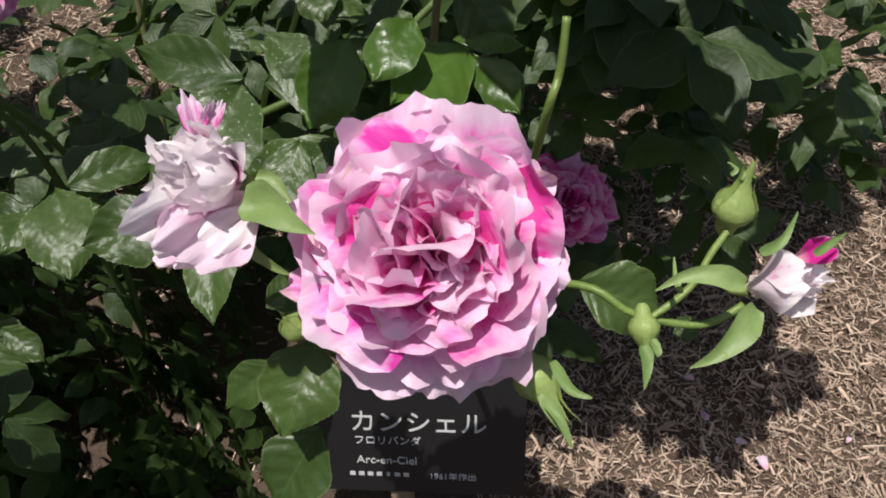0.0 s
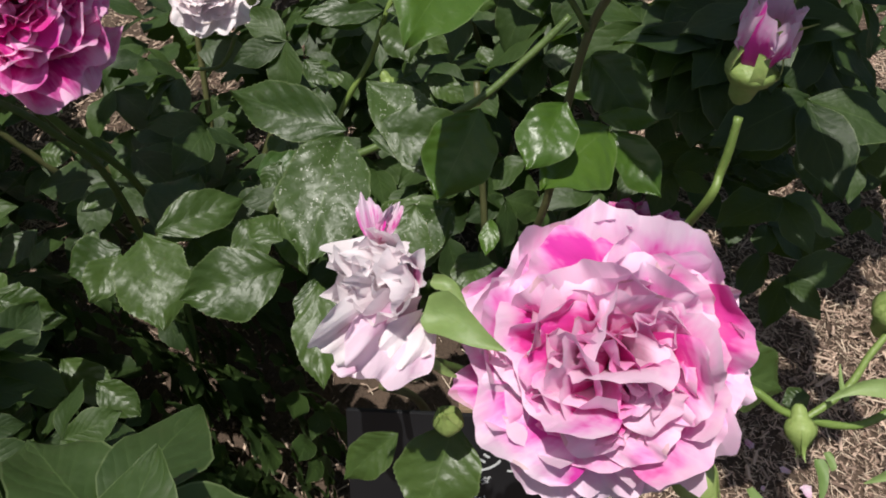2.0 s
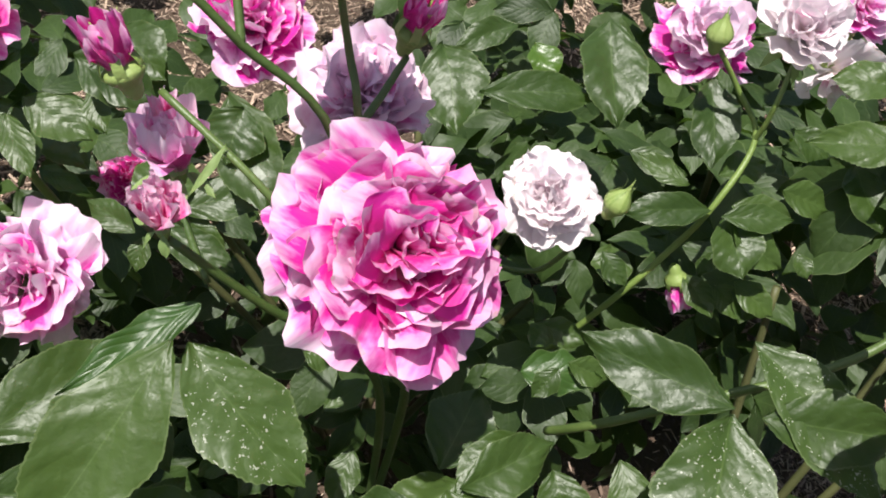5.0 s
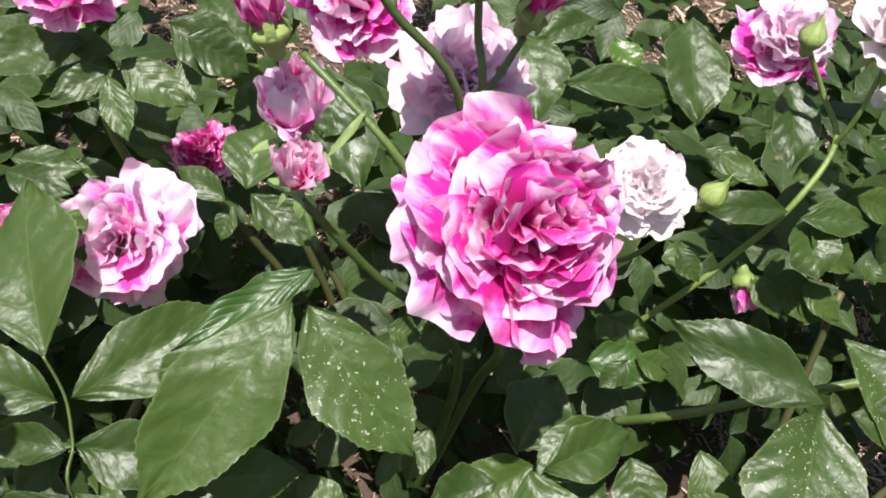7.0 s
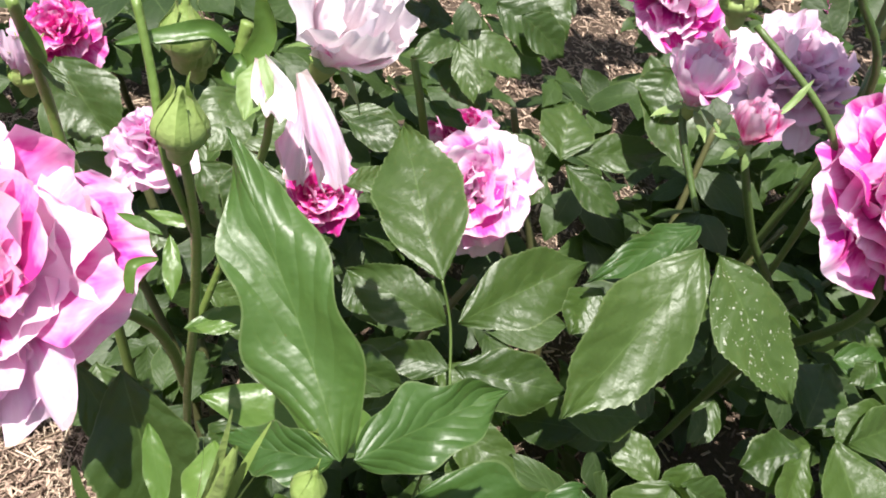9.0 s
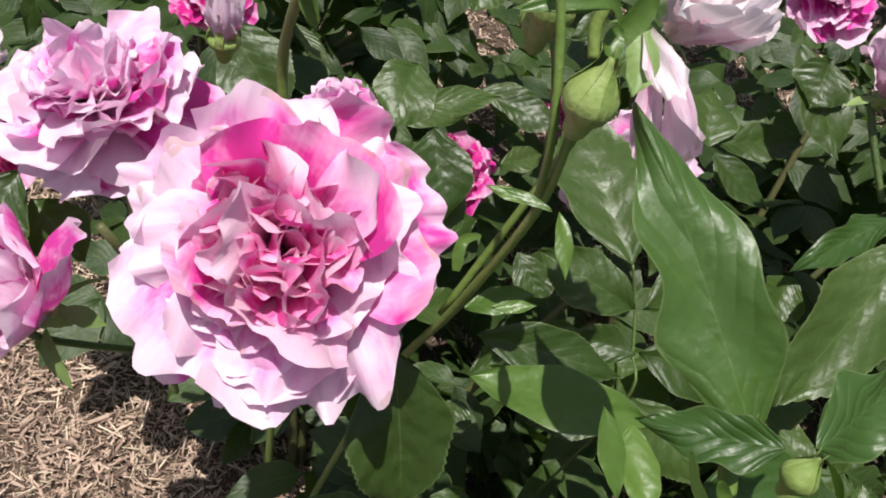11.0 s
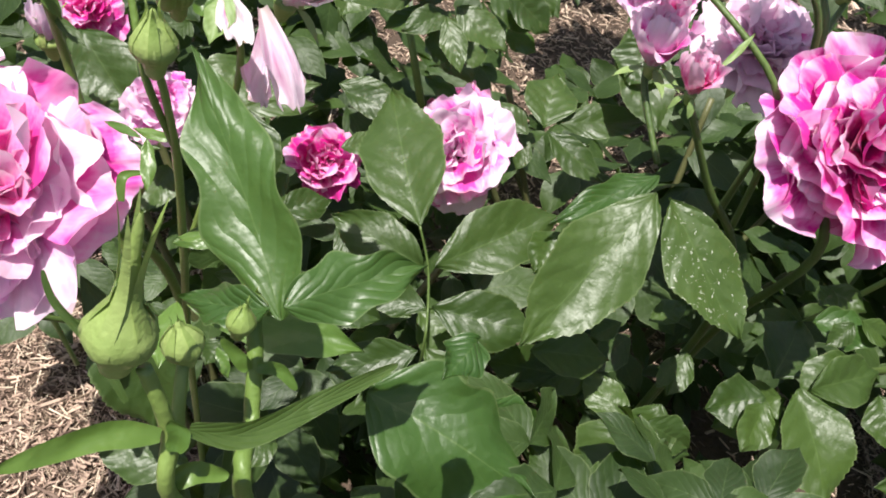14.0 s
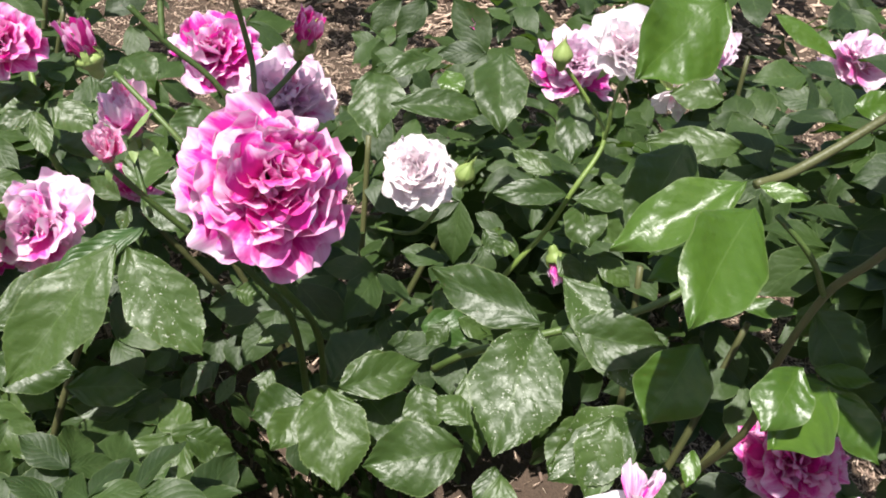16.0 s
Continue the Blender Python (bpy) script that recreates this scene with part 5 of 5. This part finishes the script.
stem(front, [(-0.0402, 0.2660, 0.4481), (-0.0244, 0.2760, 0.4501), (-0.0034, 0.2863, 0.4655), (0.0075, 0.2876, 0.4797)], .0017, .0016, STEM_WOODY)
stem(front, [(-0.0003, 0.2603, 0.4062), (-0.0150, 0.2561, 0.4281), (-0.0318, 0.2585, 0.4423)], .0012, .001, STEM)

# leaves low on the middle bush and under the rear stem
leaflet(middle, (-0.2540, 0.2290, 0.2700), (-0.2520, 0.1810, 0.2550), (0, -0.5, 0.85), 0.5, LEAF, 320)
leaflet(middle, (-0.2540, 0.2320, 0.2550), (-0.2290, 0.2360, 0.2500), (0, -0.5, 0.85), 0.5, LEAF, 321)
leaflet(middle, (-0.2300, 0.2190, 0.2400), (-0.2020, 0.2010, 0.2300), (0, -0.5, 0.85), 0.55, LEAF, 322)
leaflet(middle, (-0.2500, 0.2580, 0.2600), (-0.2440, 0.2750, 0.2650), (0, -0.5, 0.85), 0.45, LEAF, 323)
leaflet(middle, (-0.2960, 0.2600, 0.2500), (-0.2790, 0.2640, 0.2500), (0, -0.5, 0.85), 0.5, LEAF, 324)
leaflet(middle, (-0.1600, 0.2960, 0.2750), (-0.1890, 0.2670, 0.2700), (0, -0.5, 0.85), 0.55, LEAF, 325)
leaflet(middle, (-0.1160, 0.4390, 0.3100), (-0.0890, 0.4310, 0.3050), (0, -0.5, 0.85), 0.5, LEAF, 326)
leaflet(middle, (-0.1170, 0.3940, 0.3100), (-0.0840, 0.4030, 0.3100), (0, -0.5, 0.85), 0.4, LEAF, 327)
leaflet(middle, (-0.0800, 0.3930, 0.3200), (-0.0450, 0.3970, 0.3200), (0, -0.5, 0.85), 0.4, LEAF, 328)
leaflet(middle, (-0.0730, 0.3930, 0.3150), (-0.0450, 0.3840, 0.3000), (0, -0.5, 0.85), 0.6, LEAF, 329)
leaflet(middle, (-0.0620, 0.3930, 0.2700), (-0.0470, 0.3770, 0.2650), (0, -0.5, 0.85), 0.7, LEAF, 330)
leaflet(middle, (-0.1270, 0.3880, 0.2900), (-0.1130, 0.3770, 0.2800), (0, -0.5, 0.85), 0.6, LEAF, 331)
leaflet(middle, (-0.0460, 0.4160, 0.3200), (-0.0170, 0.4170, 0.3100), (0, -0.5, 0.85), 0.6, LEAF, 332)
leaflet(middle, (-0.0390, 0.4500, 0.3300), (-0.0160, 0.4380, 0.3200), (0, -0.5, 0.85), 0.6, LEAF, 333)
leaflet(middle, (-0.0780, 0.3970, 0.2700), (-0.0640, 0.3760, 0.2650), (0, -0.5, 0.85), 0.6, LEAF, 334)
leaflet(middle, (-0.0570, 0.3890, 0.2800), (-0.0340, 0.3780, 0.2700), (0, -0.5, 0.85), 0.6, LEAF, 335)
leaflet(middle, (-0.1390, 0.3450, 0.2500), (-0.1500, 0.3330, 0.2400), (0, -0.5, 0.85), 0.7, LEAF, 336)
leaflet(middle, (-0.1340, 0.3490, 0.2500), (-0.1110, 0.3480, 0.2400), (0, -0.5, 0.85), 0.6, LEAF, 337)
leaflet(middle, (-0.1410, 0.3770, 0.2400), (-0.1500, 0.3610, 0.2400), (0, -0.5, 0.85), 0.8, LEAF, 338)
leaflet(middle, (-0.3640, 0.2520, 0.2650), (-0.3970, 0.2560, 0.2600), (0, -0.5, 0.85), 0.55, LEAF, 350)
leaflet(middle, (-0.3620, 0.2560, 0.2650), (-0.3290, 0.2440, 0.2550), (0, -0.5, 0.85), 0.75, LEAF, 351)
leaflet(middle, (-0.3110, 0.2460, 0.2500), (-0.2970, 0.2710, 0.2500), (0, -0.5, 0.85), 0.6, LEAF, 352)
leaflet(middle, (-0.2780, 0.2640, 0.2500), (-0.2990, 0.2500, 0.2450), (0, -0.5, 0.85), 0.6, LEAF, 353)
leaflet(middle, (-0.2610, 0.2910, 0.2500), (-0.2750, 0.2670, 0.2450), (0, -0.5, 0.85), 0.6, LEAF, 354)
leaflet(middle, (-0.4220, 0.3250, 0.2800), (-0.4030, 0.3410, 0.2800), (0, -0.5, 0.85), 0.5, LEAF, 355)
leaflet(middle, (-0.4310, 0.3560, 0.2900), (-0.3990, 0.3500, 0.2900), (0, -0.5, 0.85), 0.5, LEAF, 356)
leaflet(middle, (-0.3720, 0.2530, 0.2500), (-0.3880, 0.2380, 0.2400), (0, -0.5, 0.85), 0.6, LEAF, 357)
leaflet(middle, (-0.2590, 0.2410, 0.2500), (-0.2810, 0.2620, 0.2500), (0, -0.5, 0.85), 0.6, LEAF, 358)
leaflet(middle, (-0.2310, 0.2920, 0.2500), (-0.2370, 0.2700, 0.2400), (0, -0.5, 0.85), 0.6, LEAF, 359)
# sepals of the front bush
strap(front, [(-0.0566, 0.1512, 0.3921), (-0.0499, 0.1480, 0.3924), (-0.0419, 0.1415, 0.3925), (-0.0348, 0.1374, 0.3925)], 0.0150, SEPAL_GREEN, 21, "sepal", 0.7)
strap(front, [(-0.0549, 0.1622, 0.3907), (-0.0489, 0.1599, 0.3894), (-0.0446, 0.1550, 0.3862)], 0.0055, SEPAL_GREEN, 22, "sepal", 0.6)
strap(front, [(-0.0623, 0.1487, 0.3833), (-0.0575, 0.1458, 0.3765), (-0.0515, 0.1441, 0.3706), (-0.0467, 0.1438, 0.3664)], 0.0036, SEPAL_GREEN, 23, "sepal", 0.2)
strap(front, [(0.0888, 0.1370, 0.3702), (0.0808, 0.1391, 0.3721), (0.0712, 0.1395, 0.3710), (0.0634, 0.1376, 0.3666)], 0.0080, SEPAL_GREEN, 24, "sepal", 0.6)
strap(front, [(0.0904, 0.1294, 0.3694), (0.0848, 0.1222, 0.3670), (0.0775, 0.1172, 0.3630), (0.0708, 0.1153, 0.3593)], 0.0105, SEPAL_GREEN, 25, "sepal", 0.7)
strap(front, [(0.0955, 0.1475, 0.3723), (0.1028, 0.1513, 0.3740), (0.1082, 0.1590, 0.3782)], 0.0042, SEPAL_GREEN, 26, "sepal", 0.6)
strap(front, [(0.1087, 0.1435, 0.3767), (0.1143, 0.1469, 0.3773), (0.1200, 0.1504, 0.3783)], 0.0030, SEPAL_GREEN, 27, "sepal", 0.5)
strap(front, [(0.0584, 0.1216, 0.3614), (0.0584, 0.1153, 0.3599), (0.0574, 0.1100, 0.3565)], 0.0048, SEPAL_GREEN, 28, "sepal", 0.6)
strap(front, [(0.0610, 0.1234, 0.3622), (0.0621, 0.1193, 0.3611), (0.0617, 0.1184, 0.3604)], 0.0030, SEPAL_GREEN, 29, "sepal", 0.6)
strap(front, [(0.0724, 0.1397, 0.3624), (0.0709, 0.1441, 0.3651), (0.0709, 0.1495, 0.3681)], 0.0022, SEPAL_GREEN, 30, "sepal", 0.6)
strap(front, [(0.0287, 0.1065, 0.3773), (0.0323, 0.0974, 0.3785), (0.0375, 0.0951, 0.3783)], 0.0030, SEPAL_GREEN, 31, "sepal", 0.3)
strap(front, [(0.0259, 0.0960, 0.3767), (0.0290, 0.0906, 0.3765), (0.0321, 0.0849, 0.3719)], 0.0034, SEPAL_GREEN, 32, "sepal", 0.4)
strap(front, [(0.0246, 0.0968, 0.3768), (0.0272, 0.0923, 0.3748), (0.0310, 0.0891, 0.3704)], 0.0022, SEPAL_GREEN, 33, "sepal", 0.3)
strap(front, [(0.0881, 0.1683, 0.3847), (0.0899, 0.1698, 0.3856), (0.0882, 0.1734, 0.3853)], 0.0016, SEPAL_GREEN, 34, "sepal", 0.3)
strap(front, [(0.0907, 0.1667, 0.3844), (0.0928, 0.1684, 0.3858), (0.0956, 0.1671, 0.3845)], 0.0016, SEPAL_GREEN, 35, "sepal", 0.3)
# curling bracts, buds and hanging petals of the west shoot
strap(west, [(-0.3946, 0.1042, 0.4143), (-0.4014, 0.1004, 0.4172), (-0.4069, 0.0945, 0.4193), (-0.4107, 0.0881, 0.4233)], 0.0042, LEAF_SHOOT, 1)
strap(west, [(-0.3908, 0.1066, 0.4143), (-0.3822, 0.1109, 0.4099), (-0.3718, 0.1242, 0.4061), (-0.3611, 0.1374, 0.4041)], 0.0044, LEAF, 2)
strap(west, [(-0.3934, 0.1028, 0.4001), (-0.3895, 0.1057, 0.4003), (-0.3845, 0.1076, 0.3979)], 0.0040, LEAF_SHOOT, 3)
strap(west, [(-0.3920, 0.1035, 0.4111), (-0.3920, 0.1057, 0.4142), (-0.3936, 0.1058, 0.4170)], 0.0035, LEAF_SHOOT, 4)
strap(west, [(-0.3915, 0.1342, 0.3894), (-0.3943, 0.1348, 0.3927), (-0.3978, 0.1349, 0.3972)], 0.0030, LEAF_SHOOT, 5)
strap(west, [(-0.3901, 0.1353, 0.3897), (-0.3855, 0.1369, 0.3886), (-0.3810, 0.1356, 0.3848)], 0.0028, LEAF_SHOOT, 6)
strap(west, [(-0.4032, 0.1089, 0.4120), (-0.4102, 0.1134, 0.4183), (-0.4181, 0.1163, 0.4242), (-0.4211, 0.1191, 0.4280)], 0.0014, LEAF, 7)
strap(west, [(-0.4334, 0.2069, 0.4288), (-0.4378, 0.2057, 0.4328), (-0.4443, 0.2022, 0.4319), (-0.4532, 0.1980, 0.4288)], 0.0030, LEAF_SHOOT, 8)
strap(west, [(-0.4327, 0.2034, 0.4227), (-0.4327, 0.2074, 0.4242), (-0.4327, 0.2093, 0.4265)], 0.0042, LEAF_SHOOT, 9)
strap(west, [(-0.4314, 0.2096, 0.4231), (-0.4289, 0.2133, 0.4302), (-0.4308, 0.2146, 0.4381)], 0.0050, LEAF_SHOOT, 10)
strap(west, [(-0.4457, 0.1793, 0.3746), (-0.4465, 0.1833, 0.3800), (-0.4425, 0.1877, 0.3791)], 0.0025, LEAF_SHOOT, 11)
stem(west, [(-0.3900, 0.1750, 0.2000), (-0.3923, 0.1058, 0.3792), (-0.3942, 0.1062, 0.4128), (-0.3984, 0.1085, 0.4267)], 0.0018, 0.0013, STEM_LIGHT)
stem(west, [(-0.3920, 0.1750, 0.2000), (-0.3928, 0.1056, 0.3793), (-0.3953, 0.1106, 0.4038), (-0.3981, 0.1198, 0.4113)], 0.0015, 0.0012, STEM_LIGHT)
stem(west, [(-0.3850, 0.1800, 0.1500), (-0.3835, 0.1151, 0.3648), (-0.3882, 0.1280, 0.3809), (-0.3926, 0.1404, 0.3921), (-0.3953, 0.1447, 0.3967)], 0.0021, 0.0017, STEM_LIGHT)
stem(west, [(-0.4331, 0.2132, 0.4153), (-0.4352, 0.2168, 0.4204), (-0.4346, 0.2195, 0.4270)], 0.0014, 0.0016, STEM_LIGHT)
bud(west, (-0.4458, 0.2178, 0.4151), (-0.1, 0.1, 1), 0.0105, 91, neck=0.3)
bud(west, (-0.3947, 0.1434, 0.3981), (0.1, 0.0, 1), 0.0075, 92, neck=0.2)
bud(west, (-0.3984, 0.1208, 0.4144), (-0.15, 0.1, 1), 0.0085, 93, neck=0.3)
loose_petal(west, (-0.4274, 0.2079, 0.4276), (-0.4188, 0.1988, 0.4208), (0.1, -0.7, 0.6), .6, PETAL_PALE, 150)
leaflet(west, (-0.4266, 0.2086, 0.4285), (-0.4268, 0.1957, 0.4213), (0.1, -0.7, 0.6), .5, SEPAL_GREEN, 149, name="sepal")
loose_petal(west, (-0.4214, 0.2143, 0.4221), (-0.4088, 0.2026, 0.4008), (0.5, -0.6, 0.6), .36, PETAL_LILAC, 160)
loose_petal(west, (-0.4202, 0.2164, 0.4179), (-0.4144, 0.2037, 0.4001), (-0.3, -0.6, 0.6), .3, PETAL_LILAC, 161)
stem(middle, [(-0.3713, 0.2640, 0.3090), (-0.3638, 0.2570, 0.2960), (-0.3585, 0.2450, 0.2840), (-0.3550, 0.2310, 0.2700), (-0.3480, 0.2400, 0.1500)], .0005, .0007, STEM, "leaf_stalk")
leaflet(west, (-0.3900, 0.3880, 0.3300), (-0.4100, 0.3690, 0.3250), (0, -0.5, 0.85), 0.5, LEAF, 301)
leaflet(west, (-0.3920, 0.3840, 0.3300), (-0.3770, 0.3630, 0.3150), (0, -0.5, 0.85), 0.45, LEAF, 302)
leaflet(west, (-0.3890, 0.3950, 0.3300), (-0.3590, 0.3850, 0.3200), (0, -0.5, 0.85), 0.62, LEAF, 303)
leaflet(west, (-0.3670, 0.4130, 0.3350), (-0.3400, 0.4140, 0.3200), (0, -0.5, 0.85), 0.7, LEAF, 304)
leaflet(west, (-0.4090, 0.4030, 0.3300), (-0.4420, 0.3720, 0.3300), (0, -0.5, 0.85), 0.5, LEAF, 305)
leaflet(west, (-0.4560, 0.2930, 0.3150), (-0.4410, 0.2690, 0.2950), (0, -0.5, 0.85), 0.75, LEAF, 306)
leaflet(west, (-0.4670, 0.3050, 0.3100), (-0.4340, 0.3240, 0.3150), (0, -0.5, 0.85), 0.3, LEAF, 307)
leaflet(west, (-0.4350, 0.2880, 0.2900), (-0.4470, 0.2730, 0.2800), (0, -0.5, 0.85), 0.8, LEAF, 308)
leaflet(west, (-0.4430, 0.2400, 0.2700), (-0.4250, 0.2550, 0.2700), (0, -0.5, 0.85), 0.6, LEAF, 309)
leaflet(west, (-0.4580, 0.2510, 0.2800), (-0.4350, 0.2550, 0.2700), (0, -0.5, 0.85), 0.5, LEAF, 310)
leaflet(west, (-0.4080, 0.2590, 0.2500), (-0.3900, 0.2540, 0.2400), (0, -0.5, 0.85), 0.6, LEAF, 311)
leaflet(west, (-0.4690, 0.3200, 0.3200), (-0.4710, 0.2900, 0.3100), (0, -0.5, 0.85), 0.8, LEAF, 312)

# ---- name plate ----
BLACK = plain_material("black_plate", (0.008, 0.008, 0.009), (0.014, 0.014, 0.016), 30, 0.32, 0.05, 0.0003)
WHITE = plain_material("white_lettering", (0.5, 0.5, 0.5), (0.62, 0.62, 0.62), 80, 0.5, 0.05, 0.0002)
STAKE = plain_material("stake_wood", (0.2, 0.13, 0.08), (0.34, 0.24, 0.15), 50, 0.7)


def box_bm(sx, sy, sz, bevel):
    bm = bmesh.new()
    bmesh.ops.create_cube(bm, size=1, matrix=Matrix.Diagonal((sx, sy, sz, 1)))
    bmesh.ops.bevel(bm, geom=bm.edges[:], offset=bevel, segments=2, affect="EDGES")
    me = bpy.data.meshes.new("box")
    bm.to_mesh(me)
    bm.free()
    return me


def writing(text, size, x, y, parent, name="lettering"):
    cu = bpy.data.curves.new("text", "FONT")
    cu.body, cu.size, cu.extrude = text, size, 0.0002
    tmp = bpy.data.objects.new("text", cu)
    me = bpy.data.meshes.new_from_object(tmp)
    bpy.data.objects.remove(tmp)
    put(name, me, WHITE, parent, "", Matrix.Translation((x, y, 0.0018)))


plate_right = Vector((1.0, -0.06, 0.05)).normalized()
plate_up = Vector((0.0, 0.45, 0.89))
plate_normal = plate_right.cross(plate_up).normalized()
plate_up = plate_normal.cross(plate_right)
pm = Matrix((plate_right, plate_up, plate_normal)).transposed().to_4x4()
pm.translation = Vector((-0.024, 0.191, 0.089)) + plate_up * 0.043
sign = tagged(new("name_plate"), "black plant name plate with white lettering on a stake", "sign")
sign.matrix_basis = pm
put("plate", box_bm(0.148, 0.086, 0.003, 0.0008), BLACK, sign)
writing("カンシェル", 0.0165, -0.031, 0.0035, sign)
writing("フロリバンダ", 0.0068, -0.029, -0.0065, sign)
writing("Arc-en-Ciel", 0.0078, -0.028, -0.021, sign)
writing("1961年作出", 0.0058, 0.016, -0.0315, sign)
for k in range(7):
    put("lettering", box_bm(0.0034 if k != 4 else 0.002, 0.0028, 0.0004, 0.0001), WHITE, sign, "", Matrix.Translation((-0.031 + 0.0055 * k, -0.029, 0.0019)))
put("stake", box_bm(0.014, 0.19, 0.008, 0.001), STAKE, sign, "pale wooden stake", Matrix.Translation((-0.002, -0.05, -0.0062)))

# ---- fallen petals ----
for k, (x, y, s) in enumerate(((0.2401, 0.2406, 0.012), (0.2304, 0.261, 0.009), (0.2061, 0.2495, 0.005), (0.2013, 0.2873, 0.009), (0.194, 0.3178, 0.008), (0.31, 0.265, 0.006), (-0.0880, 0.7500, 0.014), (-0.0810, 0.7420, 0.014), (-0.2650, 0.5800, 0.014))):
    pv, puv = petal_mesh(s, s * 0.7, 0.25, 0.4, 0.25, 0.1, random.Random(k))
    fp = put("fallen_petal", mesh_from("petal", pv, PETAL_FACES, puv), PETAL_LILAC, None, "", pose(x, y, ground_height(x, y) + 0.007, 5, 8, 60 * k + 20))
    tagged(fp, "fallen pink rose petal lying on the mulch", "petal", group="fallen petals")
